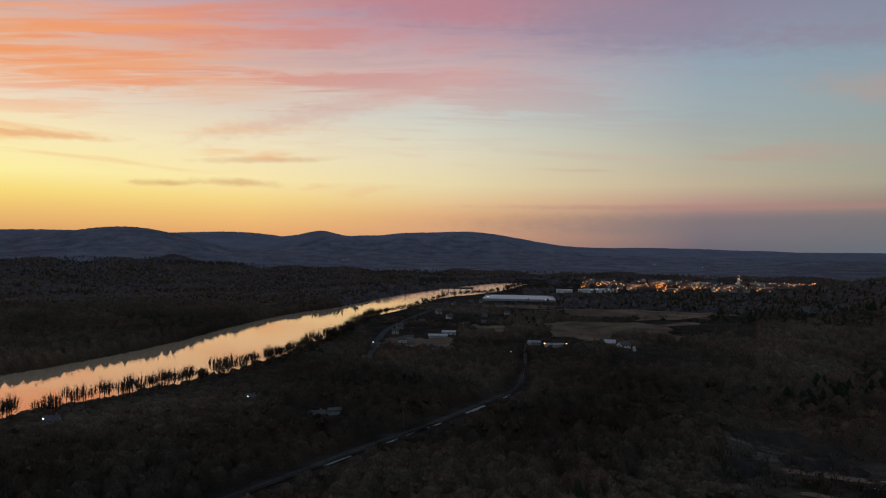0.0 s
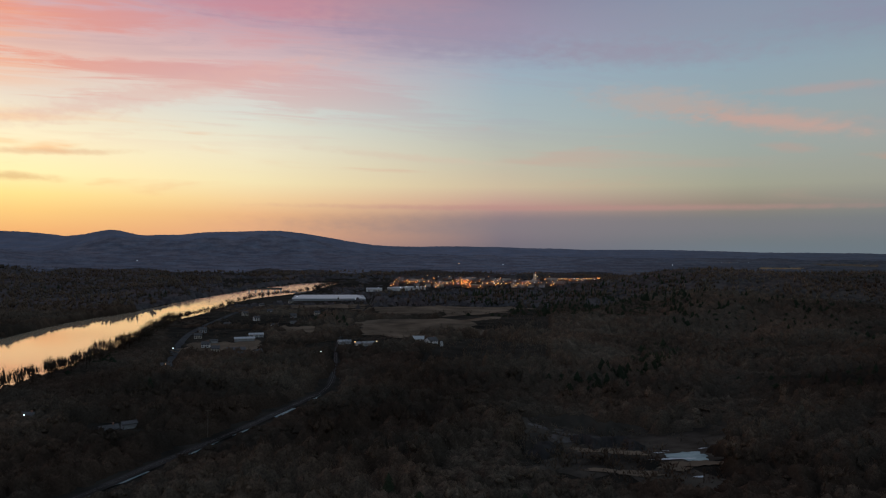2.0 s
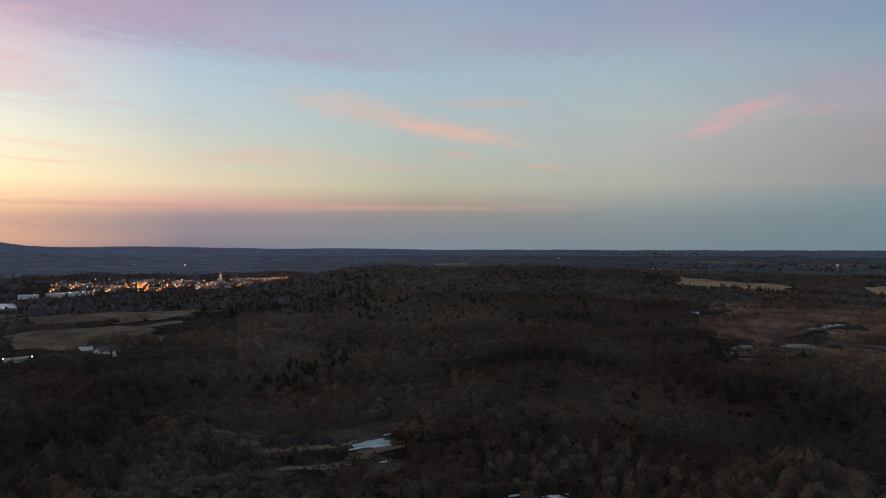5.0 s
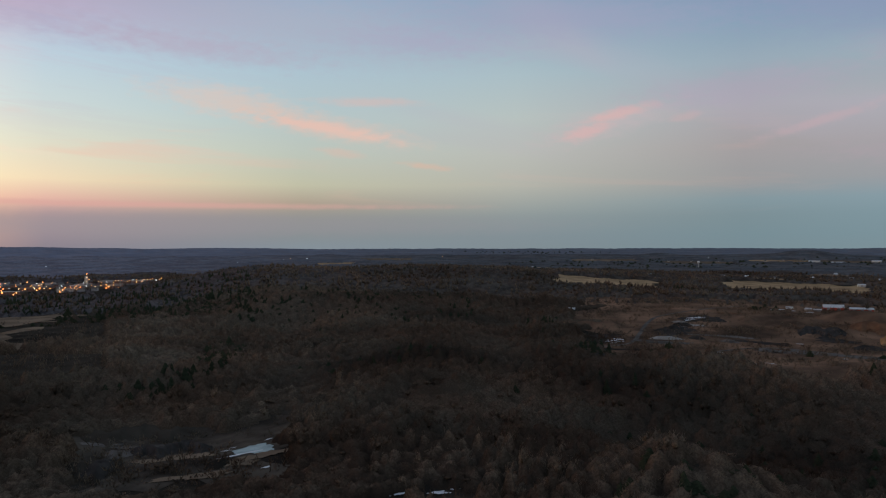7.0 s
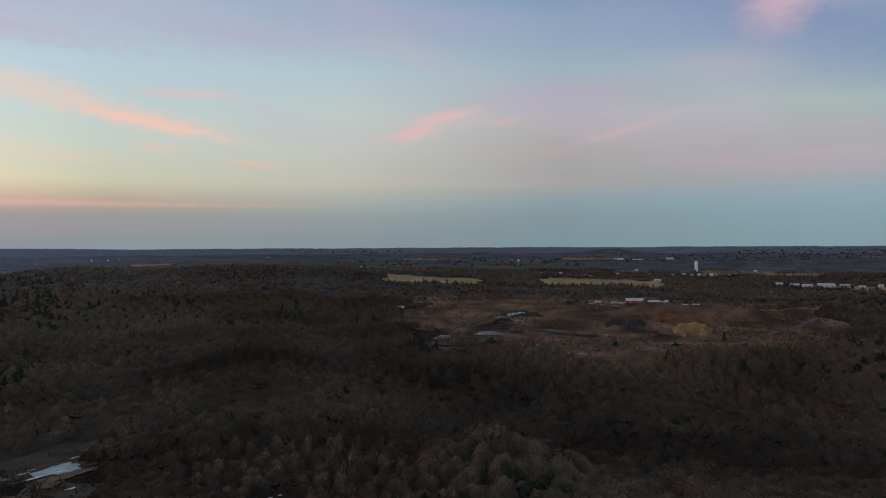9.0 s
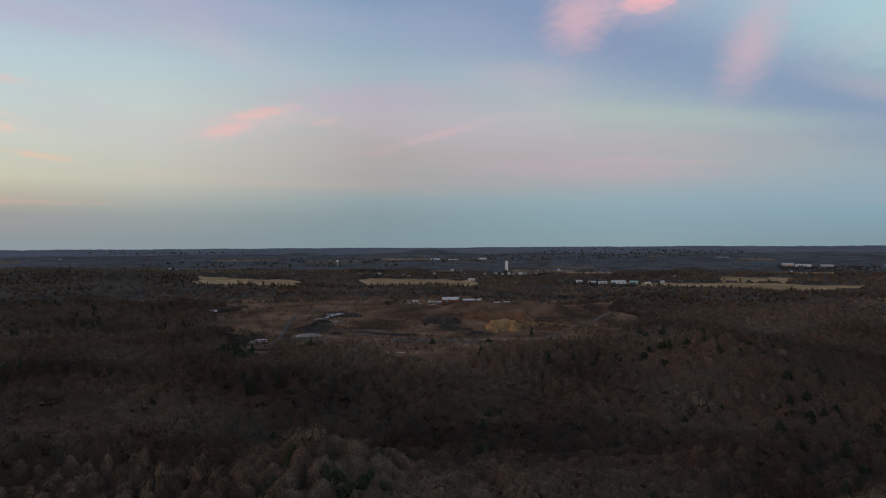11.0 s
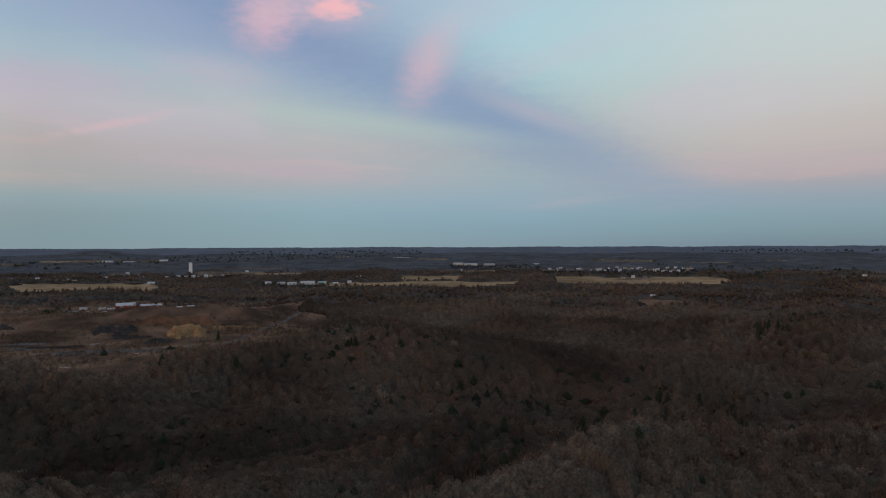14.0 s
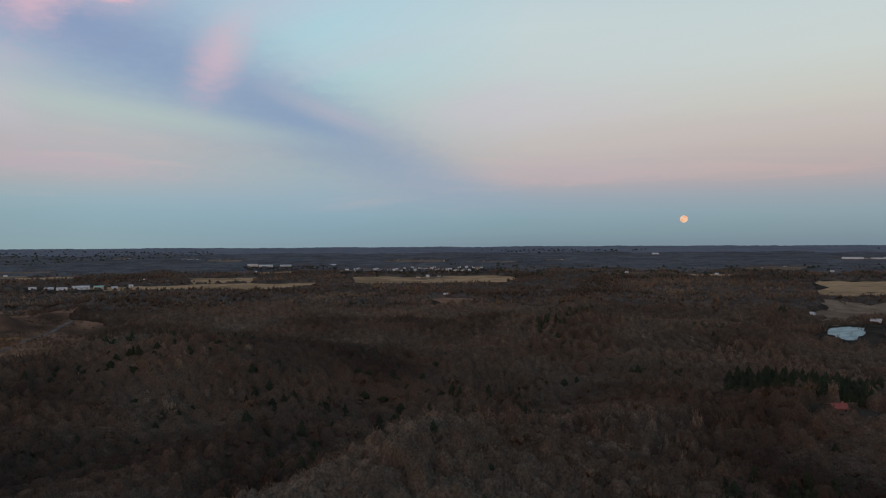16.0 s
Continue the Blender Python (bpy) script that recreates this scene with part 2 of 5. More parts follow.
GROUND = rough_surface("leaf_litter", (0.018, 0.016, 0.0135), (0.048, 0.042, 0.034), 0.05, 0.95, 0.3)
TWIGS = wood_surface("bare_twigs", (0.0215, 0.0170, 0.0140), (0.215, 0.164, 0.122), 0.006)
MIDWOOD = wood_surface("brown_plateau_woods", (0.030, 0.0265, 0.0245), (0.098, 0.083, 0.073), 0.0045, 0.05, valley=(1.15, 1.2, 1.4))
# far woods greyed and blued: distance haze painted into the base colour
FARWOOD = wood_surface("hazed_hillside_woods", (0.050, 0.053, 0.058), (0.110, 0.113, 0.117), 0.0016, 0.012, (1.05, 0.98, 0.95), (0.95, 1.0, 1.03), (1.75, 1.7, 1.95))
HAZEWOOD = wood_surface("hazed_hills", (0.096, 0.104, 0.122), (0.138, 0.149, 0.172), 0.0012, 0.008, (1.03, 0.99, 0.97), (0.95, 1.0, 1.05), (1.35, 1.3, 1.4))
FIR = wood_surface("fir_needles", (0.018, 0.024, 0.016), (0.044, 0.052, 0.032))
FIELD = rough_surface("winter_stubble", (0.17, 0.118, 0.070), (0.36, 0.25, 0.145), 0.03, 0.95)
MEADOW = rough_surface("dull_meadow", (0.080, 0.062, 0.046), (0.190, 0.145, 0.104), 0.03, 0.95)
SOIL = rough_surface("pit_soil", (0.043, 0.031, 0.0235), (0.215, 0.133, 0.088), 0.02, 0.95, 0.4)
SAND = rough_surface("orange_sand", (0.10, 0.066, 0.036), (0.31, 0.185, 0.09), 0.09, 0.95, 0.3)
LITTER = rough_surface("trampled_earth", (0.024, 0.021, 0.018), (0.085, 0.072, 0.058), 0.06, 0.95, 0.3, 0.3)
BALLAST = rough_surface("rail_ballast", (0.026, 0.024, 0.022), (0.062, 0.057, 0.053), 0.05, 0.95, 0.2, 0.3)
GRAVEL = rough_surface("grey_gravel", (0.060, 0.055, 0.051), (0.135, 0.123, 0.113), 0.15, 0.95)
RUST = rough_surface("red_clay", (0.06, 0.036, 0.024), (0.155, 0.085, 0.05), 0.06, 0.95, 0.3)
PALE = rough_surface("crushed_stone", (0.16, 0.15, 0.14), (0.30, 0.29, 0.27), 0.15, 0.95)
SPOIL = rough_surface("dark_spoil", (0.02, 0.019, 0.018), (0.05, 0.045, 0.042), 0.15, 0.95)
ASPHALT = rough_surface("asphalt", (0.045, 0.045, 0.047), (0.08, 0.08, 0.08), 0.2, 0.9)
SNOW = rough_surface("old_snow", (0.36, 0.37, 0.39), (0.62, 0.63, 0.66), 0.4, 0.7)
WHITE = plain("white_paint", (0.70, 0.70, 0.68), 0.6)
BRIGHT = plain("tower_white", (0.80, 0.80, 0.78), 0.5, 0.0, 0.12)
CREAM = plain("cream_siding", (0.55, 0.50, 0.42), 0.7)
GREY = plain("grey_siding", (0.32, 0.33, 0.34), 0.7)
BRICK = plain("town_brick", (0.24, 0.12, 0.085), 0.85)
RED = plain("barn_red", (0.42, 0.055, 0.035), 0.7)
DULLRED = plain("dull_red_roof", (0.20, 0.05, 0.04), 0.8)
SHINGLE = plain("dark_shingles", (0.09, 0.085, 0.085), 0.85)
TIN = plain("pale_metal_roof", (0.46, 0.47, 0.48), 0.5, 0.0)
GREENTIN = plain("green_metal_roof", (0.20, 0.42, 0.36), 0.5)
CONCRETE = plain("concrete", (0.36, 0.35, 0.33), 0.85)
STEEL = plain("dark_steel", (0.06, 0.055, 0.05), 0.6)
TIMBER = plain("pole_timber", (0.10, 0.075, 0.055), 0.85)
PANE = plain("window_pane", (0.03, 0.035, 0.04), 0.12, 0.0, 0.1)
AMBER = lamp_light("sodium_lamp", (1.0, 0.27, 0.04), 11.0)
WARM = lamp_light("warm_lamp", (1.0, 0.50, 0.18), 8.0)
COOL = lamp_light("cool_lamp", (0.85, 0.95, 1.0), 4.0)

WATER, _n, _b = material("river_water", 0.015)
# gold of the reflected dawn is put into the metallic base and tint
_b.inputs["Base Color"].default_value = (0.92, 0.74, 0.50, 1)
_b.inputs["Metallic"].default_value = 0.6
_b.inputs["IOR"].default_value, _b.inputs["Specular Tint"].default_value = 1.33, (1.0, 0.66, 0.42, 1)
_p = _n.node("NewGeometry").outputs["Position"]
_n.put(_b.inputs["Roughness"], _n.ramp(_n.node("SeparateXYZ", _p).outputs[1], 1150, 1480, 0.05, 0.24))  # the upper reach is ruffled
_n.put(_b.inputs["Normal"], bumped(_n, _n.noise(_n.scaled(_p, 1, 0.35, 1, -15), 0.16, 5.0), 0.06, 0.5))
ICE, _n, _b = material("pond_ice", 0.6)
_p = _n.node("NewGeometry").outputs["Position"]
_n.put(_b.inputs["Base Color"], _n.mix(_n.ramp(_n.noise(_p, 0.12, 5.0), 0.3, 0.7), (0.13, 0.20, 0.205, 1), (0.25, 0.34, 0.345, 1)))
MOON, _n, _b = material("moon_light")
_b.inputs["Base Color"].default_value = (0, 0, 0, 1)
_p = _n.node("TexCoord").outputs["Object"]
_n.put(_b.inputs["Emission Color"], _n.mix(_n.ramp(_n.noise(_p, 0.05, 3.0), 0.42, 0.6), (1.0, 0.52, 0.32, 1), (1.0, 0.66, 0.44, 1)))
_b.inputs["Emission Strength"].default_value = 0.72


# ---- shape of the land ----
def smooth(a, b, v):
    t = np.clip((v - a) / (b - a), 0, 1)
    return t * t * (3 - 2 * t)


# azimuth (deg, clockwise from +Y), distance, height, width across, depth along the line of sight
HILLS = [
    (-23, 3000, 97, 330, 420), (-31, 3300, 60, 500, 420), (-9.5, 4000, 70, 130, 350), (-3.6, 4000, 87, 260, 380), (1.5, 4050, 84, 260, 380), (6, 4100, 60, 300, 380),
    (-11.5, 4050, 22, 130, 320), (-6.7, 4000, 26, 110, 320), (20, 4480, 15, 1500, 260), (-15, 4250, 60, 700, 300), (-30, 4700, 70, 900, 250), (-16, 4720, 68, 500, 200),
    (-27, 2300, 26, 500, 350), (14, 4300, 22, 700, 300), (-8, 2900, 20, 400, 260),
    (46, 1560, 46, 420, 430), (34, 1550, 24, 150, 320), (62, 1900, 16, 420, 320), (38, 1050, 14, 210, 160),
    (82, 4300, 16, 90, 160), (90, 4200, 13, 110, 150), (66, 3900, 13, 90, 200), (76, 3700, 26, 150, 200),
    (68.5, 306, 17, 34, 24), (68, 410, -15, 110, 60), (116, 470, -22, 170, 66), (90, 470, -8, 90, 80), (97, 640, 20, 110, 120), (104, 560, 9, 70, 60),
    (75, 1200, 14, 230, 240), (127, 760, 12, 110, 90), (52, 640, 10, 110, 90),
    (30, 440, -6, 70, 50),
]


def spur(x, y):
    """Metres along a spur of the near hills, and off its crest to the far side."""
    ax, ay = 212 * math.sin(math.radians(101)), 212 * math.cos(math.radians(101))
    bx, by = 318 * math.sin(math.radians(119)), 318 * math.cos(math.radians(119))
    n = math.hypot(bx - ax, by - ay)
    ux, uy = (bx - ax) / n, (by - ay) / n
    return (x - ax) * ux + (y - ay) * uy, -(x - ax) * uy + (y - ay) * ux


def height(x, y):
    x = np.asarray(x, float); y = np.asarray(y, float)
    r = np.hypot(x, y)
    z = 75 * (np.clip(r - 1400, 0, 3500) / 3400) ** 1.35
    for az, d, a, su, sv in HILLS:
        c, s = math.cos(math.radians(az)), math.sin(math.radians(az))
        u = x * c - y * s
        v = x * s + y * c - d
        z = z + a * np.exp(-(u / su) ** 2 - (v / sv) ** 2)
    # a spur runs out to a rounded end; a ravine lies beyond it
    along, off = spur(x, y)
    z = z + 19 * np.exp(-(np.abs(off) / np.where(off > 0, 27, 60)) ** 2.4) * smooth(-50, 30, along) * smooth(235, 95, along) - 9 * np.exp(-((off - 75) / 40) ** 2) * smooth(-30, 30, along) * smooth(260, 160, along)
    # rolling ground, calmer in the river flats
    az = np.degrees(np.arctan2(x, y))
    dug = smooth(55, 60, az) * smooth(92, 87, az) * smooth(640, 720, r) * smooth(1330, 1230, r)
    calm = smooth(5, 40, az) * (1 - 0.8 * dug)
    calm = calm * (0.14 + 0.86 * smooth(1700, 1150, r))  # the plateau is nearly level
    z = z + (0.6 + 7.5 * calm) * smooth(200, 480, r) * (np.sin(x / 83 + 1.3 * np.sin(y / 120)) * np.sin(y / 97 + 0.7 + np.sin(x / 150)))
    z = z + calm * smooth(260, 520, r) * 3.5 * np.sin(x / 34 + 1.8 * np.sin(y / 61)) * np.sin(y / 41 + 1.1 * np.sin(x / 57))
    z = z + smooth(1500, 3500, r) * (5 - 3.2 * smooth(30, 50, az)) * np.sin(x / 310 + 2 * np.sin(y / 420)) * np.sin(y / 270 + x / 500)
    return z
RIVER = [(-560, -60, 115), (-430, 190, 115), (-294, 440, 132), (-232, 570, 142), (-200, 700, 138), (-185, 825, 136), (-162, 987, 120),
         (-113, 1126, 110), (-52, 1370, 100), (35, 1554, 140), (88, 1690, 140), (135, 1800, 130), (175, 1900, 110), (205, 1960, 70)]


def spline(points, n):
    """A smooth line through points, n steps between two."""
    p = np.array(points, float)
    p = np.vstack([2 * p[0] - p[1], p, 2 * p[-1] - p[-2]])
    out = []
    for i in range(1, len(p) - 2):
        for t in np.linspace(0, 1, n, endpoint=False):
            a, b, c, d = p[i - 1:i + 3]
            out.append(0.5 * (2 * b + (c - a) * t + (2 * a - 5 * b + 4 * c - d) * t * t + (3 * b - a - 3 * c + d) * t ** 3))
    return np.array(out + [p[-2]])


RIVER_LINE = spline(RIVER, 10)


def from_line(x, y, line, reach=None):
    """Distance from the line, less half of its width."""
    d = np.full(np.shape(x), 1e9)
    for (ax, ay, aw), (bx, by, bw) in zip(line[:-1], line[1:]):
        ux, uy = bx - ax, by - ay
        t = np.clip(((x - ax) * ux + (y - ay) * uy) / (ux * ux + uy * uy), 0, 1)
        d = np.minimum(d, np.hypot(x - ax - t * ux, y - ay - t * uy) - (aw + (bw - aw) * t) / 2)
    return d


def land(x, y):
    z = height(x, y)
    d = from_line(x, y, RIVER_LINE)
    z = np.where(d < 60, np.maximum(z, 0.6), z)
    bed = smooth(6, -12, d)
    return z * (1 - bed) - 5 * bed


def polar(az, r):
    return r * math.sin(radians(az)), r * math.cos(radians(az))


def zat(x, y):
    return float(land(np.array([x]), np.array([y]))[0])


def mesh_object(name, verts, faces, mat, parent=None, tone=None, shade=False):
    me = bpy.data.meshes.new(name)
    verts, faces = np.asarray(verts, np.float32), np.asarray(faces, np.int32)
    k = faces.shape[1]
    me.vertices.add(len(verts)), me.loops.add(faces.size), me.polygons.add(len(faces))
    me.vertices.foreach_set("co", verts.ravel())
    me.loops.foreach_set("vertex_index", faces.ravel())
    me.polygons.foreach_set("loop_start", np.arange(0, faces.size, k, dtype=np.int32))
    me.update(calc_edges=True)
    me.validate()
    if shade:
        me.polygons.foreach_set("use_smooth", np.ones(len(faces), bool))
    if tone is not None:
        me.attributes.new("tone", "FLOAT", "POINT").data.foreach_set("value", np.asarray(tone, np.float32))
    me.materials.append(mat)
    ob = new(name, me)
    ob.parent = parent
    return ob


def grid_faces(rows, cols):
    i = np.arange((rows - 1) * (cols - 1))
    a = i // (cols - 1) * cols + i % (cols - 1)
    return np.stack([a, a + 1, a + cols + 1, a + cols], 1)


# the ground: one sheet, finer where the camera looks
rings = np.concatenate([[0.0, 60, 120, 170, 200], np.linspace(220, 700, 60), np.linspace(712, 1900, 75), np.geomspace(1930, 4860, 42)])
turns = np.concatenate([np.arange(-40, 156, 0.5), np.arange(156, 320.1, 2.0)])
A, Rr = np.meshgrid(np.radians(turns), rings)
gx, gy = Rr * np.sin(A), Rr * np.cos(A)
gz = land(gx, gy)
tagged(mesh_object("ground", np.stack([gx, gy, gz], -1).reshape(-1, 3)[:, :], grid_faces(*gx.shape)[:, ::-1], GROUND, shade=True),
       "brown leaf-littered valley ground with rolling wooded hills", "ground", kind="structure")


def ribbon(name, line, mat, lift, across=5, label="", category="", drape=True, level=0.0, wander=0.0):
    """A strip along a line of (x, y, width) that lies on the land, or level."""
    line = np.array(line, float)
    go = np.gradient(line[:, :2], axis=0)
    go /= np.linalg.norm(go, axis=1)[:, None]
    side = np.stack([go[:, 1], -go[:, 0]], 1)
    s = np.linspace(-0.5, 0.5, across)
    wid = line[:, 2] * (1 + wander * np.sin(np.arange(len(line)) * 1.7) * np.cos(np.arange(len(line)) * 0.63))
    xy = line[:, None, :2] + side[:, None, :] * s[None, :, None] * wid[:, None, None]
    z = land(xy[..., 0], xy[..., 1]) + lift if drape else np.full(xy.shape[:2], level)
    ob = mesh_object(name, np.concatenate([xy, z[..., None]], -1).reshape(-1, 3), grid_faces(len(line), across)[:, ::-1], mat, shade=True)
    return tagged(ob, label, category, kind="structure")


def patch(name, az0, az1, r0, r1, mat, lift=0.35, label="", category="field", ragged=0.08, skew=0.0, fine=(22, 12), seed=0):
    """A piece of open ground between two bearings and two distances, with an uneven edge, lying on the land."""
    u, v = np.meshgrid(np.linspace(0, 1, fine[0]), np.linspace(0, 1, fine[1]))
    w = ragged * (np.sin(u * 9 + seed) * 0.5 + np.sin(u * 23 + 2 * seed) * 0.3)
    wv = ragged * (np.sin(v * 7 + 3 * seed) * 0.5 + np.sin(v * 17 + seed) * 0.3)
    az = np.radians(az0 + (az1 - az0) * (u + wv * (0.5 - u) * 2))
    r = r0 + (r1 - r0) * (v + w * (0.5 - v) * 2 + skew * (u - 0.5))
    x, y = r * np.sin(az), r * np.cos(az)
    ob = mesh_object(name, np.stack([x, y, land(x, y) + lift], -1).reshape(-1, 3), grid_faces(*x.shape)[:, ::-1], mat, shade=True)
    return tagged(ob, label, category, kind="structure")


def blot(name, x, y, rx, ry, mat, turn=0.0, lift=0.3, label="", category="", kind="structure", level=None, ragged=0.25, seed=0, rim=0.0):
    """An irregular flat patch (a pond, a snow patch)."""
    n = 40
    a = np.linspace(0, 2 * math.pi, n, endpoint=False)
    k = 1 + ragged * (np.sin(2 * a + seed) * 0.5 + np.sin(3 * a + 2.1 * seed) * 0.5 + np.sin(7 * a + seed * 3.3) * 0.35 + np.sin(13 * a + seed) * 0.2)
    rings_ = np.array([0.02, 0.35, 0.7, 1.0])
    px = (rings_[:, None] * (rx * k * np.cos(a))[None]).ravel()
    py = (rings_[:, None] * (ry * k * np.sin(a))[None]).ravel()
    c, s = math.cos(radians(turn)), math.sin(radians(turn))
    wx, wy = x + px * c - py * s, y + px * s + py * c
    z = land(wx, wy) + lift if level is None else np.full(wx.shape, level)
    faces = [(i * n + j, i * n + (j + 1) % n, (i + 1) * n + (j + 1) % n, (i + 1) * n + j) for i in range(3) for j in range(n)]
    faces = np.array(faces)[:, ::-1]
    ob = mesh_object(name, np.stack([wx, wy, z], 1), faces, mat)
    return tagged(ob, label, category, kind=kind)


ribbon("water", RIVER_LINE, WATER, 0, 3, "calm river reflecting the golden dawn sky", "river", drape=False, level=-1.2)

# ---- open ground: bearing from, to, distance from, to ----
FIELDS = [
    ("field", 9.5, 21, 1010, 1180, MEADOW, "pale fallow field beyond the railway"), ("field", 7.9, 18.5, 800, 965, MEADOW, "dull brown meadow beside the railway"),
    ("field", -4.8, 1.2, 660, 770, MEADOW, "brown stubble field among farm buildings"), ("field", 2.0, 9.3, 1150, 1215, MEADOW, "bare field before the long white building"),
    ("field", 57.6, 66, 1400, 1700, FIELD, "tan winter field between woods"), ("field", 70.6, 80, 1500, 1900, FIELD, "tan winter field near the water tower"),
    ("field", 92, 108, 1590, 1850, FIELD, "long tan field behind the woods"), ("field", 98, 103.5, 1860, 2090, FIELD, "tan field beside a farm"),
    ("field", 110.6, 123.5, 1680, 2060, FIELD, "wide tan field before the village"), ("field", 145.4, 152, 1420, 1980, FIELD, "orange-tan sloping field"),
    ("field", 117.2, 120.5, 1120, 1270, SOIL, "rough brown clearing in the woods"), ("field", 74.8, 80.6, 3120, 3330, MEADOW, "cleared hillside with pale tracks"),
    ("field", 145.6, 151, 980, 1300, MEADOW, "mown ground beside the farm pond"), 
    ("field", 2.0, 5.5, 820, 900, MEADOW, "dull plot between hedges"), ("field", 28, 33, 2500, 2600, MEADOW, "pale clearing on the plateau"),
    ("field", 40, 44, 2450, 2560, MEADOW, "pale clearing on the plateau"), ("field", 84, 90, 2480, 2600, MEADOW, "pale pasture beyond the farm"),
    ("field", 125, 131, 2550, 2640, MEADOW, "pale strip of pasture in far woods"), ("field", -32, -24, 560, 600, MEADOW, "frosty meadow beyond the river")]
rng = np.random.default_rng(21)
FAR_FIELDS = []
for i in range(30):
    az = -31 + 20 * rng.uniform() if i < 5 else 35 + 114 * ((i * 0.618034) % 1)
    r0 = rng.uniform(2350, 3000) if i < 5 else rng.uniform(1900, 3500)
    FAR_FIELDS.append(("field", az, az + rng.uniform(1.5, 5.5), r0, r0 + rng.uniform(140, 260) * r0 / 2500, (MEADOW, FIELD, MEADOW)[i % 3],
                       ("dull pasture between far woods", "pale tan field between far woods", "dull pasture between far woods")[i % 3]))
FAR_FIELDS = FAR_FIELDS[5:]
FIELDS += FAR_FIELDS
PIT = (60.0, 92.0, 612, 1240)
CLEAR = [(20.8, 37.5, 312, 440), (9, 27.5, 1530, 2080), (-12.5, -7.5, 385, 440), (144.8, 151, 790, 960), 
         (109, 122, 2120, 2500), (80.5, 86, 1990, 2300), (77, 81, 1060, 1180), (86.5, 94.5, 1560, 1900), (-2, 10, 1225, 1450), (145, 150, 450, 490),
         (102, 110, 2380, 2760), (42, 54, 270, 300)]
RAIL = spline([(-110, 235, 6), (-70, 297, 6), (-38, 347, 6), (-5, 397, 6), (29, 455, 6), (54, 505, 6), (70, 600, 4), (90, 745, 3), (122, 880, 3), (160, 1050, 3), (200, 1210, 3), (250, 1480, 3)], 8)
ROAD = spline([(-60, 590, 7), (-65, 680, 7), (-66, 760, 7), (-60, 860, 7), (-35, 1000, 7), (0, 1150, 7), (60, 1290, 7)], 6)
PITROAD = spline([(600, 395, 4.6), (616, 345, 4.6), (667, 329, 4.6), (745, 355, 4.6), (817, 381, 4.6), (880, 397, 4.6), (925, 389, 4.6), (966, 379, 4.2), (1007, 371, 4.2), (1060, 350, 4.2)], 8)
TRACK = spline([(607, 242, 4), (690, 237, 4), (733, 219, 5), (740, 189, 5), (719, 144, 5), (712, 103, 5), (712, 79, 5), (792, 54, 5), (909, 27, 5), (1050, -10, 5)], 8)


def waves(x, y):
    """A cheap uneven field of values from 0 to 1, for wood edges and stands."""
    return 0.5 + 0.25 * np.sin(x / 61 + 1.7 * np.sin(y / 83)) + 0.25 * np.sin(y / 47 + 1.9 * np.sin(x / 71 + 1))


def low_side(x, y):
    """Gardens and young scrub on the river's near bank."""
    d = x - np.interp(y, RIVER_LINE[:, 1], RIVER_LINE[:, 0])
    return (d > 0) & (d < 260) & (y > 740) & (y < 1900)


def wooded(x, y):
    """How likely a tree stands here."""
    az, r = np.degrees(np.arctan2(x, y)), np.hypot(x, y)
    w = waves(x, y)
    p = np.ones_like(x)
    jit = (w - 0.5) * 3 + 1.6 * np.sin(x / 23 + 2 * np.sin(y / 17)) * np.sin(y / 19 + np.sin(x / 31))
    for _, a0, a1, r0, r1, *_ in FIELDS:
        p[(az > a0 + jit * 0.3) & (az < a1 + jit * 0.3) & (r > r0 + jit * 8) & (r < r1 + jit * 8)] = 0.0
    for a0, a1, r0, r1 in CLEAR:
        inside = (az > a0 + jit * 0.5) & (az < a1 + jit * 0.5) & (r > r0 + jit * 6) & (r < r1 + jit * 6)
        p[inside] = 0.05
    p[(az > -2) & (az < 8.5) & (r > 1690) & (r < 2060)] *= 0.02
    pit = (az > PIT[0] + jit) & (az < PIT[1] + jit) & (r > PIT[2] + 45 * np.sin(az / 3.3) + jit * 18) & (r < PIT[3] + jit * 15)
    p[pit] = 0.07
    valley = (az > -6) & (az < 24) & (r > 590) & (r < 1700)
    p[valley] *= 0.22 + 0.7 * (w[valley] > 0.5)
    bank = from_line(x, y, RIVER_LINE)
    p[bank < 4] = 0.0
    p[(bank >= 4) & (bank < 26) & (x < np.interp(y, RIVER_LINE[:, 1], RIVER_LINE[:, 0]))] = 1.0
    p *= np.where(low_side(x, y), 0.75, 1.0)
    p[(az > -5) & (az < 6.5) & (r > 1300) & (r < 1860) & (x > np.interp(y, RIVER_LINE[:, 1], RIVER_LINE[:, 0]))] *= 0.1
    for line, gap in ((RAIL[:44], 9), (RAIL[43:], 3), (ROAD, 3), (PITROAD, 5), (TRACK, 4)):
        p[from_line(x, y, line) < gap] = 0.0
    return p


for i, (name, a0, a1, r0, r1, mat, label) in enumerate(FIELDS):
    patch(name, a0, a1, r0, r1, mat, 0.4 if r0 < 2000 else 2.5, label, "field", 0.2, seed=i * 1.3)
patch("pit_floor", PIT[0] - 0.5, PIT[1], PIT[2] - 75, PIT[3] + 10, SOIL, 0.3, "bare brown soil of a gravel pit", "gravel pit", 0.12, fine=(60, 40), seed=2)
ribbon("railway_bed", RAIL, BALLAST, 0.5, 4, "pale gravel railway bed through bare woods", "railway", wander=0.1)
for off in (-0.75, 0.75):
    rail = RAIL.copy()
    rail[:, 0] += off
    rail[:, 2] = 0.18
    ribbon("rail", rail, STEEL, 0.75, 2, "rusty steel rail on dark ballast", "rail")
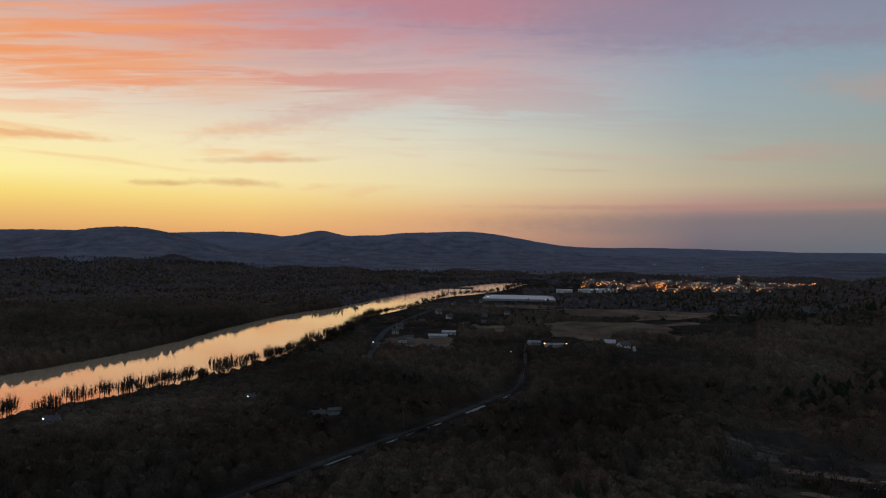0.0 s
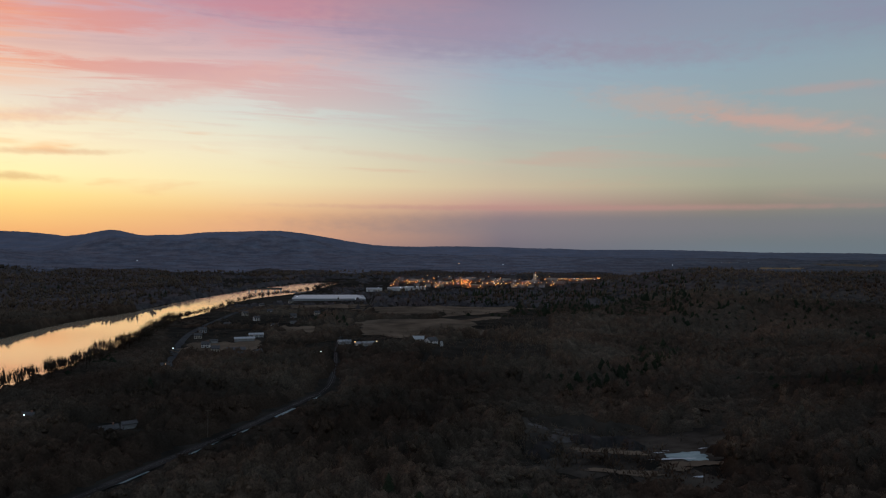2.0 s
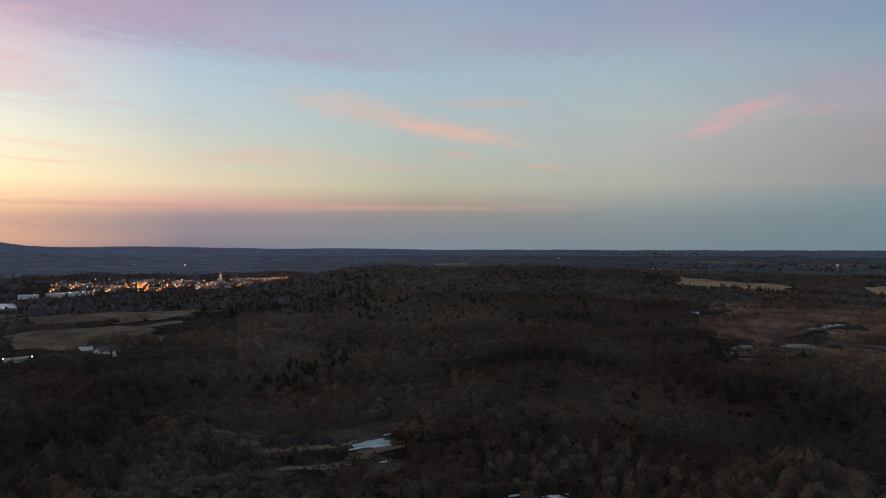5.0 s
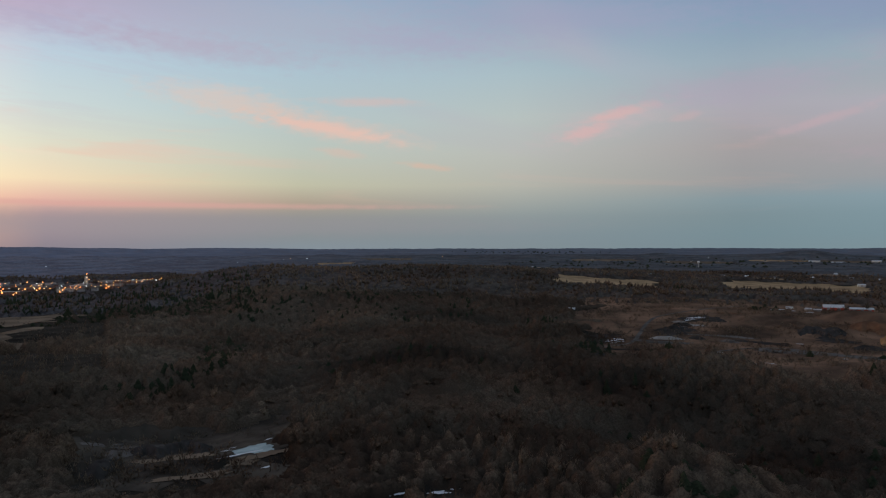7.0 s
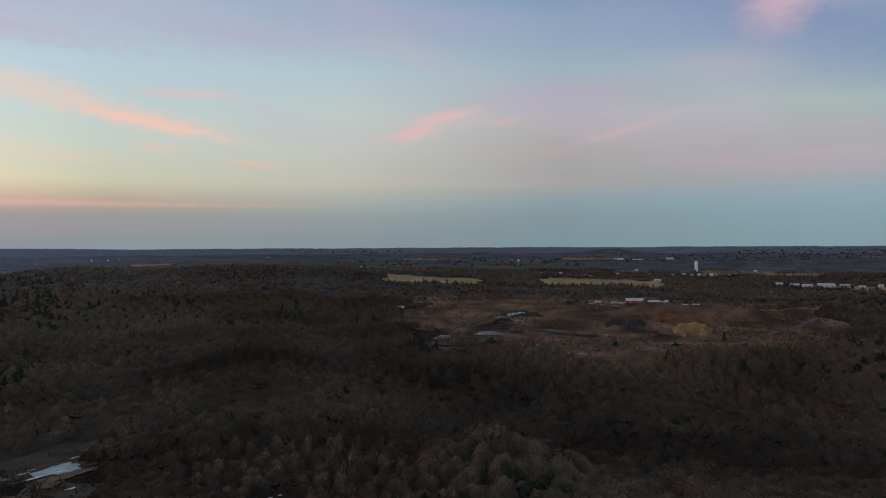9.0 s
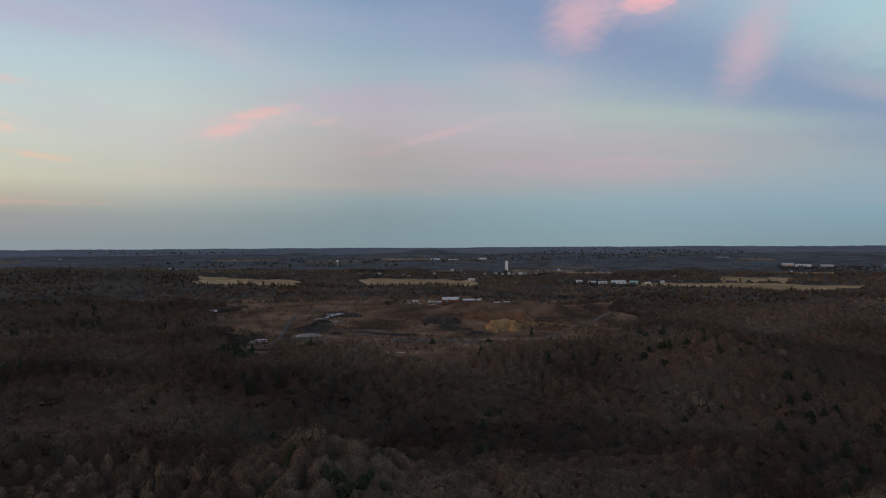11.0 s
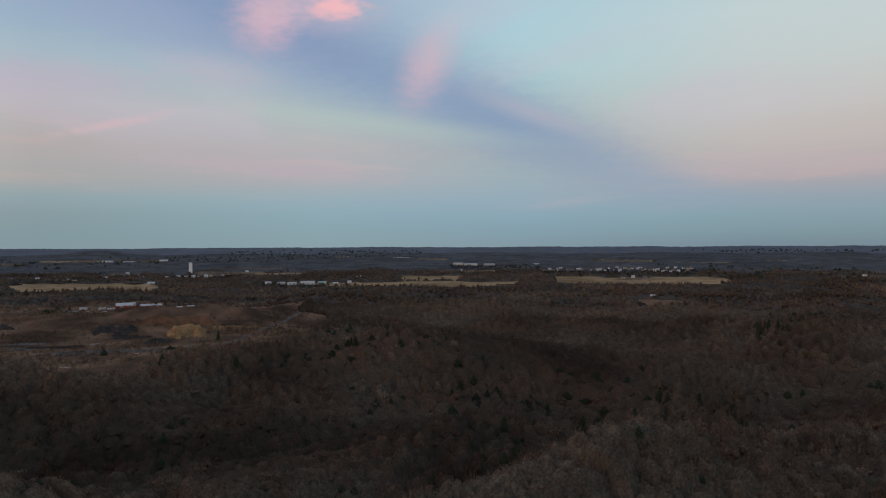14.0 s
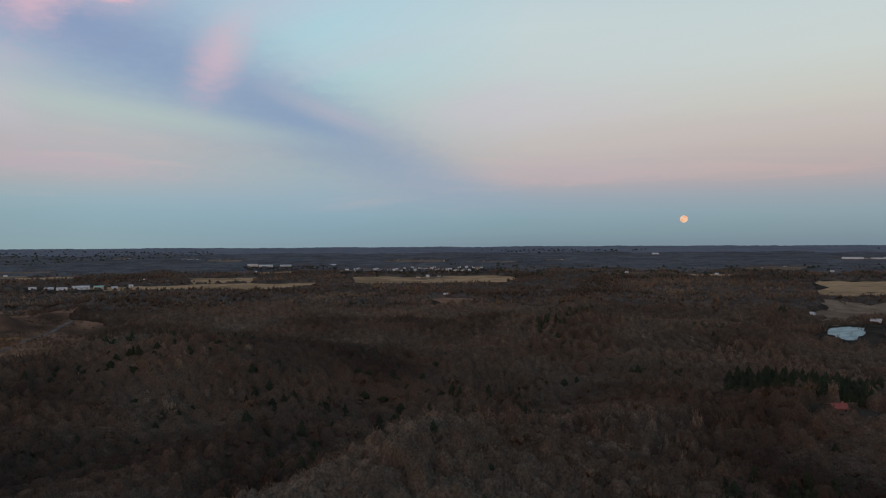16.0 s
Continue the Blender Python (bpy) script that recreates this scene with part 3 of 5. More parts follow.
ditch = spline([(-92, 276, 3.0), (-62, 318, 3.6), (-30, 368, 4.2), (3, 418, 4.6), (33, 470, 4.0), (47, 500, 2.0)], 8)
ditch[:, 0] += 6.5
ditch[:, 2] *= 1.35
for first, last in ((3, 12), (14, 23), (25, 29), (31, 38)):
    ribbon("frozen_ditch", ditch[first:last], ICE, 0.35, 4, "pale frozen ditch beside the railway", "ditch", wander=0.5)
ribbon("road", ROAD, ASPHALT, 0.45, 4, "narrow asphalt road beside the river trees", "road")
ribbon("pit_road", PITROAD, GRAVEL, 0.7, 4, "grey gravel haul road curving up the pit", "road", wander=0.1)
ribbon("dirt_track", TRACK, GRAVEL, 0.7, 4, "pale dirt track at the edge of the pit", "track", wander=0.15)


# ---- trees ----
def quad_tube(p0, p1, w0, w1, sides=3):
    """A tapered stick; returns its corners and triangles."""
    p0, p1 = np.array(p0, float), np.array(p1, float)
    d = p1 - p0
    d /= np.linalg.norm(d)
    u = np.cross(d, (0.3, 0.9, 0.2))
    u /= np.linalg.norm(u)
    v = np.cross(d, u)
    a = np.arange(sides) * 2 * math.pi / sides
    ring = np.cos(a)[:, None] * u + np.sin(a)[:, None] * v
    verts = np.vstack([p0 + ring * w0, p1 + ring * w1])
    tris = []
    for i in range(sides):
        j = (i + 1) % sides
        tris += [(i, j, sides + j), (i, sides + j, sides + i)]
    return verts, np.array(tris)


def join(pieces):
    verts, tris, n = [], [], 0
    for v, t in pieces:
        verts.append(v), tris.append(np.asarray(t) + n)
        n += len(v)
    return np.vstack(verts), np.vstack(tris)


def slivers(rng, count, tall, wide, low, length, thick):
    """Twigs: slim triangles that fan out and up through an egg-shaped crown."""
    a = rng.uniform(0, 2 * math.pi, count)
    k = rng.uniform(0, 1, count) ** 0.42
    h = rng.uniform(0, 1, count)
    girth = np.sqrt(np.clip(1 - (2 * h - 0.9) ** 2 / 1.25, 0.02, 1)) * wide * k
    lump = 1 + 0.22 * np.sin(3 * a + tall) + 0.15 * np.sin(5 * a + 2 * h * 3)
    mid = np.stack([np.cos(a) * girth * lump, np.sin(a) * girth * lump, low + (tall - low) * h * (0.92 + 0.1 * np.sin(4 * a))], 1)
    out = np.stack([np.cos(a) * (0.55 + 0.5 * k), np.sin(a) * (0.55 + 0.5 * k), rng.uniform(0.8, 2.2, count)], 1) + rng.normal(0, 0.4, (count, 3))
    out /= np.linalg.norm(out, axis=1)[:, None]
    side = np.cross(out, rng.normal(0, 1, (count, 3)))
    side /= np.linalg.norm(side, axis=1)[:, None]
    ln = length * rng.uniform(0.6, 1.3, count)[:, None]
    verts = np.stack([mid - out * ln * 0.5 - side * thick / 2, mid - out * ln * 0.5 + side * thick / 2, mid + out * ln * 0.5], 1).reshape(-1, 3)
    return verts, np.arange(count * 3).reshape(-1, 3)


def spindle(rng, x, y, z0, z1, wide, sides=5):
    """The dense twiggy heart of one bough: a ragged bud shape."""
    a = rng.uniform(0, 6) + np.arange(sides) * 2 * math.pi / sides + rng.normal(0, 0.2, sides)
    rad = wide * rng.uniform(0.6, 1.25, sides)
    zm = z0 + (z1 - z0) * rng.uniform(0.45, 0.75, sides)
    ring = np.stack([x + np.cos(a) * rad, y + np.sin(a) * rad, zm], 1)
    verts = np.vstack([ring, [(x * 0.8, y * 0.8, z0)], [(x, y, z1)]])
    tris = []
    for j in range(sides):
        k = (j + 1) % sides
        tris += [(j, k, sides + 1), (k, j, sides)]
    return verts, np.array(tris)


def plume(rng, x, y, z0, z1, wide, count, length, thick):
    """Twigs of one bough: slim triangles that fan up and out from its foot."""
    a = rng.uniform(0, 2 * math.pi, count)
    k = rng.uniform(0.15, 1, count) ** 0.6
    h = rng.uniform(0, 1, count) ** 0.75
    girth = wide * k * np.sqrt(np.clip(1 - (1.9 * h - 0.8) ** 2 / 1.35, 0.03, 1))
    mid = np.stack([x + np.cos(a) * girth, y + np.sin(a) * girth, z0 + (z1 - z0) * h], 1)
    out = np.stack([np.cos(a) * k * 0.75 + 0.08 * x, np.sin(a) * k * 0.75 + 0.08 * y, rng.uniform(0.7, 1.7, count)], 1) + rng.normal(0, 0.28, (count, 3))
    out /= np.linalg.norm(out, axis=1)[:, None]
    side = np.cross(out, rng.normal(0, 1, (count, 3)))
    side /= np.linalg.norm(side, axis=1)[:, None]
    ln = length * rng.uniform(0.6, 1.35, count)[:, None]
    verts = np.stack([mid - out * ln * 0.5 - side * thick / 2, mid - out * ln * 0.5 + side * thick / 2, mid + out * ln * 0.5], 1).reshape(-1, 3)
    return verts, np.arange(count * 3).reshape(-1, 3)


def crown_of(rng, boughs, twigs, tall, wide, low, length, thick, heart=0.6, sides=5):
    """An uneven leafless crown out of several boughs of different height, with gaps between."""
    pieces = []
    for i in range(boughs):
        a, k = i * 2.4 + rng.uniform(-0.5, 0.5), (0.0 if i == 0 else rng.uniform(0.4, 0.85))
        x, y = math.cos(a) * k * wide, math.sin(a) * k * wide
        z1 = tall * (1.0 - 0.32 * k ** 1.5) * rng.uniform(0.86, 1.04)
        z0 = low + (tall - low) * 0.25 * k * rng.uniform(0.2, 1.2)
        girth = wide * rng.uniform(0.36, 0.56)
        if heart:
            pieces.append(spindle(rng, x, y, z0, z0 + (z1 - z0) * 0.86, girth * heart, sides))
        pieces.append(plume(rng, x, y, z0, z1, girth * 1.15, twigs, length, thick))
    return join(pieces)


def bare_tree(seed, boughs, twigs, thick, length, tall=15.0, wide=4.2, heart=0.55):
    """Trunk with limbs, and crown, of a leafless tree."""
    rng = np.random.default_rng(seed)
    bend = rng.normal(0, 0.5, 2)
    mid, top = (bend[0] * 0.5, bend[1] * 0.5, tall * 0.45), (bend[0], bend[1], tall * 0.93)
    wood = [quad_tube((0, 0, -0.6), mid, 0.26, 0.17, 5), quad_tube(mid, top, 0.17, 0.04, 4)]
    for i in range(3):
        h = rng.uniform(0.28, 0.6)
        a = i * 2.4 + rng.uniform(-0.4, 0.4)
        base = (bend[0] * h, bend[1] * h, tall * h)
        reach = wide * 0.8
        tip = (base[0] + math.cos(a) * reach * 0.75, base[1] + math.sin(a) * reach * 0.75, tall * h + reach * rng.uniform(0.6, 1.1))
        wood.append(quad_tube(base, tip, 0.12, 0.03))
    return join(wood), crown_of(rng, boughs, twigs, tall, wide, tall * 0.3, length, thick, heart)


def fir_tree(seed, tiers, tall=12.5, wide=4.0, points=7):
    """Trunk and ragged tiers of a conifer."""
    rng = np.random.default_rng(seed)
    skirts = []
    for i in range(tiers):
        k = i / tiers
        z0, z1, w = tall * (0.12 + 0.78 * k), tall * (0.12 + 0.78 * k + 1.5 / tiers * 0.8), wide * (1 - k ** 1.4 * 0.84)
        a = np.arange(points * 2) * math.pi / points + rng.uniform(0, 3)
        rad = np.where(np.arange(points * 2) % 2, 0.55, 1.0) * w * rng.uniform(0.75, 1.15, points * 2)
        ring = np.stack([np.cos(a) * rad, np.sin(a) * rad, z0 - rad * 0.25 + rng.normal(0, 0.25, points * 2)], 1)
        verts = np.vstack([ring, [(0, 0, min(z1, tall))]])
        skirts.append((verts, [(j, (j + 1) % (points * 2), points * 2) for j in range(points * 2)]))
    return quad_tube((0, 0, -0.6), (0, 0, tall * 0.85), 0.22, 0.05, 4), join(skirts)


def scatter(rng, a0, a1, r0, r1, per_tree, chance=wooded):
    """Standing places over a ring sector, about per_tree square metres each."""
    count = int(radians(a1 - a0) / 2 * (r1 * r1 - r0 * r0) / per_tree)
    az = np.radians(rng.uniform(a0, a1, count))
    r = np.sqrt(rng.uniform(r0 * r0, r1 * r1, count))
    x, y = r * np.sin(az), r * np.cos(az)
    keep = rng.uniform(0, 1, count) < chance(x, y)
    return x[keep], y[keep]


def planted(rng, kinds, x, y, size0, size1, tone_of, squat=1.0):
    """All trees of a stand as one set of corners and triangles, with a tone each."""
    z = land(x, y)
    which = rng.integers(0, len(kinds), len(x))
    verts, tris, tones, n = [], [], [], 0
    for i, (v, t) in enumerate(kinds):
        m = np.nonzero(which == i)[0]
        if not len(m):
            continue
        a = rng.uniform(0, 2 * math.pi, len(m))
        s = rng.uniform(size0, size1, len(m)) * (0.85 + 0.3 * waves(x[m] * 1.7, y[m] * 1.3)) * np.where(low_side(x[m], y[m]), 0.5, 1.0)
        c, sn = np.cos(a) * s, np.sin(a) * s
        X = v[None, :, 0] * c[:, None] - v[None, :, 1] * sn[:, None] + x[m][:, None]
        Y = v[None, :, 0] * sn[:, None] + v[None, :, 1] * c[:, None] + y[m][:, None]
        Z = v[None, :, 2] * (s * squat)[:, None] + z[m][:, None]
        verts.append(np.stack([X, Y, Z], -1).reshape(-1, 3))
        tris.append((t[None] + (np.arange(len(m)) * len(v))[:, None, None]).reshape(-1, 3) + n)
        tones.append((np.repeat(tone_of(x[m], y[m], rng.uniform(0, 1, len(m))), len(v)) + rng.uniform(-0.06, 0.1, len(m) * len(v))).clip(0, 1))
        n += len(m) * len(v)
    return np.vstack(verts), np.vstack(tris), np.concatenate(tones)


def shaded_ravines(x, y):
    """Ravines behind the knolls: firs gather here, and shade is painted into tree tones."""
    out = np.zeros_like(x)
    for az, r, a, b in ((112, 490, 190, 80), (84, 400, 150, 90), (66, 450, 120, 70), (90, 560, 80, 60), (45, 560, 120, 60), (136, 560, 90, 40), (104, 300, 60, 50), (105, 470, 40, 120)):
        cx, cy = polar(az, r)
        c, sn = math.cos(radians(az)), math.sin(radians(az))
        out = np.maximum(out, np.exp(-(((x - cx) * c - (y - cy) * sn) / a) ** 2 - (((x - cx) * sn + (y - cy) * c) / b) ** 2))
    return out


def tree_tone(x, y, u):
    """Pale young growth on the knolls, mixed dark and pale stands elsewhere; painted shade in the ravines."""
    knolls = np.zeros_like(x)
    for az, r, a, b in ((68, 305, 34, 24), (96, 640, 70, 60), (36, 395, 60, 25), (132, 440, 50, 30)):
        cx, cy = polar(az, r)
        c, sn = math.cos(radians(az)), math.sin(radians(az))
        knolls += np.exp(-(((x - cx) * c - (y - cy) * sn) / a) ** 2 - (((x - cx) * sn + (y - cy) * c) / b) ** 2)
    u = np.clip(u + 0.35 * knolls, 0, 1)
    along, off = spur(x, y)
    # painted light: brighter along the spur's crest, darker down its near slope
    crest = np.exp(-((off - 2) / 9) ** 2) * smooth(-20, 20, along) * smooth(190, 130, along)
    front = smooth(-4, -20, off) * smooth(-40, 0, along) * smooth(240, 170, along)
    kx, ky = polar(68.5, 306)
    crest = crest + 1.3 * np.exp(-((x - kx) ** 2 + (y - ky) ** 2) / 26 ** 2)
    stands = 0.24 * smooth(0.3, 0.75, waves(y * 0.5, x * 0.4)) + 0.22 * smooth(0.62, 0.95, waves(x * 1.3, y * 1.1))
    return np.clip(0.05 + 0.15 * u ** 1.5 + stands * (0.6 + 0.5 * u) + 0.05 * knolls + 0.12 * smooth(430, 640, np.hypot(x, y)), 0, 1) * (1 - 0.75 * shaded_ravines(x, y)) * (1 - 0.5 * front) + 0.10 * crest


def fir_stand(x, y):
    """Firs stand in groups."""
    w = waves(x * 0.8 + 300, y * 0.8 - 100)
    az, r = np.degrees(np.arctan2(x, y)), np.hypot(x, y)
    more = np.where((az > 33) & (az < 52) & (r > 880) & (r < 1150), 0.14, 0.0) + np.where((az > 17) & (az < 34) & (r > 960) & (r < 1500), 0.45, 0.0) + np.where((az > 139.5) & (az < 149) & (r > 490) & (r < 560), 0.95, 0.0) + np.where((az > 137.2) & (az < 140.4) & (r > 800) & (r < 900), 0.6, 0.0) + np.where((az > 92) & (az < 104) & (r > 560) & (r < 760), 0.2, 0.0)
    more = more + 0.03 * smooth(-5, -10, height(x, y)) * (az > 40)
    more = more + 0.12 * shaded_ravines(x, y) ** 2
    return np.clip(0.001 + 0.45 * smooth(0.93, 0.99, w) + more, 0, 1)


LOOK = (-38, 155)
rng = np.random.default_rng(11)
near_kinds = [bare_tree(s, 6, 15, 0.30, 2.1, 11.0 + (s * 5) % 5, 3.6 + 0.45 * (s % 4)) for s in range(8)]
near_firs = [fir_tree(s, 5) for s in range(3)]


def split(x, y, rng):
    f = rng.uniform(0, 1, len(x)) < fir_stand(x, y)
    return (x[~f], y[~f]), (x[f], y[f])


# every crown of the woods within 1,200 m stands in its own cell
CELL, REACH = 6.4, 190
_i, _j = np.meshgrid(np.arange(-REACH, REACH), np.arange(-REACH, REACH), indexing="ij")
crng = np.random.default_rng(77)
CX = (_i + 0.5 + crng.uniform(-0.42, 0.42, _i.shape)) * CELL
CY = (_j + 0.5 + crng.uniform(-0.42, 0.42, _i.shape)) * CELL
CR = np.hypot(CX, CY)
CAZ = np.degrees(np.arctan2(CX, CY))
seen = (CR > 180) & (CR < 1190) & (CAZ > LOOK[0]) & (CAZ < LOOK[1])
C_WOOD, C_FIR, C_TONE = np.zeros(CX.shape, bool), np.zeros(CX.shape, bool), np.zeros(CX.shape)
chance = wooded(CX[seen], CY[seen])
C_WOOD[seen] = crng.uniform(0, 1, seen.sum()) < chance
C_CLOSE = C_WOOD.copy()
C_CLOSE[seen] &= chance > 0.3
C_FIR[seen] = C_WOOD[seen] & (crng.uniform(0, 1, seen.sum()) < fir_stand(CX[seen], CY[seen]))
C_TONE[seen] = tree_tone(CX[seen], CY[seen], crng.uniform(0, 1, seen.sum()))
C_WIDE = CELL * crng.uniform(0.55, 0.95, CX.shape)


def brush_strip(x, y):
    """Low growth beside the railway, on the near side, keeps the track in view."""
    d = from_line(x, y, RAIL[:44])
    near = x > np.interp(y, RAIL[:44, 1], RAIL[:44, 0])
    return np.where(near, 0.5 + 0.5 * smooth(10, 45, d) * (waves(x * 2, y * 2) > 0.42), 0.7 + 0.3 * smooth(6, 20, d))


def river_edge(x, y):
    """Only brush grows behind the tall trees of the near bank."""
    d = from_line(x, y, RIVER_LINE)
    return np.where((x > np.interp(y, RIVER_LINE[:, 1], RIVER_LINE[:, 0])) & (d < 80), 0.30 + 0.70 * smooth(30, 85, d), 1.0)


C_TALL = (5.5 + 8.5 * crng.uniform(0, 1, CX.shape) ** 1.3) * (0.8 + 0.4 * waves(CX * 0.7, CY * 0.6))
C_TALL[seen] *= np.where(low_side(CX[seen], CY[seen]), 0.55, 1.0) * brush_strip(CX[seen], CY[seen]) * river_edge(CX[seen], CY[seen])
block_of_firs = C_FIR & (CAZ > 139.5) & (CAZ < 149) & (CR > 490) & (CR < 560)
C_TALL[block_of_firs] = 8 + 6 * crng.uniform(0, 1, block_of_firs.sum())
pale = np.zeros(CX.shape, bool)  # slim grey aspens in groups
for a0, a1, r0, r1, share in ((43, 60, 275, 345, 0.4), (28, 43, 365, 500, 0.2), (127, 138, 320, 430, 0.3), (121, 127, 400, 460, 0.3), (94, 103, 470, 640, 0.12), (137, 150, 600, 700, 0.4), (131, 139, 690, 760, 0.4)):
    pale |= (CAZ > a0) & (CAZ < a1) & (CR > r0) & (CR < r1) & (crng.uniform(0, 1, CX.shape) < share)
pale &= C_WOOD
C_TONE[pale], C_TALL[pale], C_WIDE[pale] = crng.uniform(0.35, 0.7, pale.sum()), C_TALL[pale] * 1.2, C_WIDE[pale] * 0.62
order = np.argsort(np.where(C_WOOD & seen & (CR > 186), CR, 1e9), axis=None)
SINGLE = 300
ALL = order[:int((C_WOOD & seen & (CR > 186)).sum())]


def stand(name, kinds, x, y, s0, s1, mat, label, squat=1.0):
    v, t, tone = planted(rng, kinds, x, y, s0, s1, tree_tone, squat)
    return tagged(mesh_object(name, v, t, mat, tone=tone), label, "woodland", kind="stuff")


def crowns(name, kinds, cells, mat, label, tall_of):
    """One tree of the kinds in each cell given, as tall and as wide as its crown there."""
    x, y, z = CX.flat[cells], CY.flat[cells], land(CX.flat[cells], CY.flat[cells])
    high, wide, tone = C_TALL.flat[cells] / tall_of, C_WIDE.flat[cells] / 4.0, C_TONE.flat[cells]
    which = rng.integers(0, len(kinds), len(cells))
    verts, tris, tones, n = [], [], [], 0
    for i, (v, t) in enumerate(kinds):
        m = np.nonzero(which == i)[0]
        a = rng.uniform(0, 2 * math.pi, len(m))
        c, sn = np.cos(a) * wide[m], np.sin(a) * wide[m]
        X = v[None, :, 0] * c[:, None] - v[None, :, 1] * sn[:, None] + x[m][:, None]
        Y = v[None, :, 0] * sn[:, None] + v[None, :, 1] * c[:, None] + y[m][:, None]
        Z = v[None, :, 2] * high[m][:, None] + z[m][:, None]
        verts.append(np.stack([X, Y, Z], -1).reshape(-1, 3))
        tris.append((t[None] + (np.arange(len(m)) * len(v))[:, None, None]).reshape(-1, 3) + n)
        tones.append((np.repeat(tone[m], len(v)) + rng.uniform(-0.05, 0.08, len(m) * len(v))).clip(0, 1))
        n += len(m) * len(v)
    return tagged(mesh_object(name, np.vstack(verts), np.vstack(tris), mat, tone=np.concatenate(tones)), label, "woodland", kind="stuff")


rest = ALL[SINGLE:]
fir = C_FIR.flat[rest]
for r0, r1, boughs, twigs, length, thick, label in ((0, 520, 3, 13, 2.0, 0.26, "dense leafless grey-brown woodland in winter"), (520, 800, 2, 9, 2.4, 0.40, "leafless brown woodland on rolling hills"),
                                                    (800, 1200, 2, 5, 2.8, 0.60, "leafless brown woodland on far slopes")):
    here = (CR.flat[rest] >= r0) & (CR.flat[rest] < r1)
    kinds = [crown_of(np.random.default_rng(20 + k), boughs, twigs, 11.2, 4.0, 3.5, length, thick, 0) for k in range(8)]
    crowns("bare_woodland", kinds, rest[here & ~fir], TWIGS, label, 10.5)
    if r0 < 520:  # one in nine stands above the rest, with its trunk and limbs
        crowns("bare_woodland", [join(k) for k in near_kinds], rest[here & ~fir][::9], TWIGS, "taller leafless trees above the wood", 10.0)
    crowns("fir_grove", [fir_tree(30 + k, 6 if r0 < 520 else 4, 11.5, 3.4 + 0.3 * k, 6)[1] for k in range(4)], rest[here & fir], FIR, "dark evergreen firs among bare trees", 12.0)


def roof_of_wood(name, a_step, radii, label, seed):
    """The closed roof of the leafless wood: each crown a rounded, ragged cap of fine twigs."""
    rng = np.random.default_rng(seed)
    A, R = np.meshgrid(np.radians(np.arange(LOOK[0], LOOK[1], a_step)), radii)
    A = A + rng.uniform(-0.3, 0.3, A.shape) * radians(a_step)
    R = R + rng.uniform(-0.3, 0.3, R.shape) * np.gradient(radii)[:, None]
    x, y = R * np.sin(A), R * np.cos(A)
    ground = land(x, y)
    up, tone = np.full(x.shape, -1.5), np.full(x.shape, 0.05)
    ci, cj = np.floor(x / CELL).astype(int) + REACH, np.floor(y / CELL).astype(int) + REACH
    for di in (-1, 0, 1):
        for dj in (-1, 0, 1):
            i, j = np.clip(ci + di, 0, 2 * REACH - 1), np.clip(cj + dj, 0, 2 * REACH - 1)
            d = np.hypot(x - CX[i, j], y - CY[i, j]) / C_WIDE[i, j]
            cap = C_TALL[i, j] * np.where(C_FIR[i, j], 0.35, 1.0) * (0.06 + 0.72 * np.sqrt(np.clip(1 - d * d, 0, 1)))
            cap = np.where(C_CLOSE[i, j] & (d < 1.5), cap, -1.5)
            # tone fades from crown centre to edge: painted shade between the crowns
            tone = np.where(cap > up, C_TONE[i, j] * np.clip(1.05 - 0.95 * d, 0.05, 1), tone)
            up = np.maximum(up, cap)
    up = up + np.where(up > 0, rng.normal(0, 0.7, x.shape), 0)
    up[0], up[-1] = -1.5, -1.5
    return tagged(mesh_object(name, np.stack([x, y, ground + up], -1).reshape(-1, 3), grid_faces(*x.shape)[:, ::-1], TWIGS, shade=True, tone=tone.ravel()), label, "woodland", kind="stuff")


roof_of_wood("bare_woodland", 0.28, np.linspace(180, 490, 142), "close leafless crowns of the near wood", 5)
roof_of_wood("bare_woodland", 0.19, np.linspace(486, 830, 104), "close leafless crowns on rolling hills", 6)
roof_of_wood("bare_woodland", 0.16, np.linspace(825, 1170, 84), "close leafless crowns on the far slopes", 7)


def canopy(name, a_step, radii, mat, tall, rough, swell, label, seed):
    """The closed roof of a far leafless wood, crown by crown; it dips into the ground where there is no wood."""
    rng = np.random.default_rng(seed)
    A, R = np.meshgrid(np.radians(np.arange(LOOK[0], LOOK[1], a_step)), radii)
    A = A + rng.uniform(-0.35, 0.35, A.shape) * radians(a_step)
    R = R + rng.uniform(-0.3, 0.3, R.shape) * np.gradient(radii)[:, None]
    R = R + (150 * np.sin(A * 31) + 110 * np.sin(A * 83)) * smooth(1500, 2800, R) * smooth(4500, 2800, R)
    x, y = R * np.sin(A), R * np.cos(A)
    wood = wooded(x, y)
    wood = np.where(rng.uniform(0, 1, x.shape) < wood, 1.0, 0.0) * np.where(low_side(x, y), 0.5, 1.0)
    wood[:2] = 0
    z = land(x, y) - 1.5 + wood * (tall * (1 + swell * (waves(x * 0.55, y * 0.45) - 0.5)) + rough * rng.normal(0, 1, x.shape).clip(-1.6, 1.8) + rough * 1.5 * (waves(x * 1.1, y * 0.9) - 0.5))
    return tagged(mesh_object(name, np.stack([x, y, z], -1).reshape(-1, 3), grid_faces(*x.shape)[:, ::-1], mat, shade=True), label, "woodland", kind="stuff")


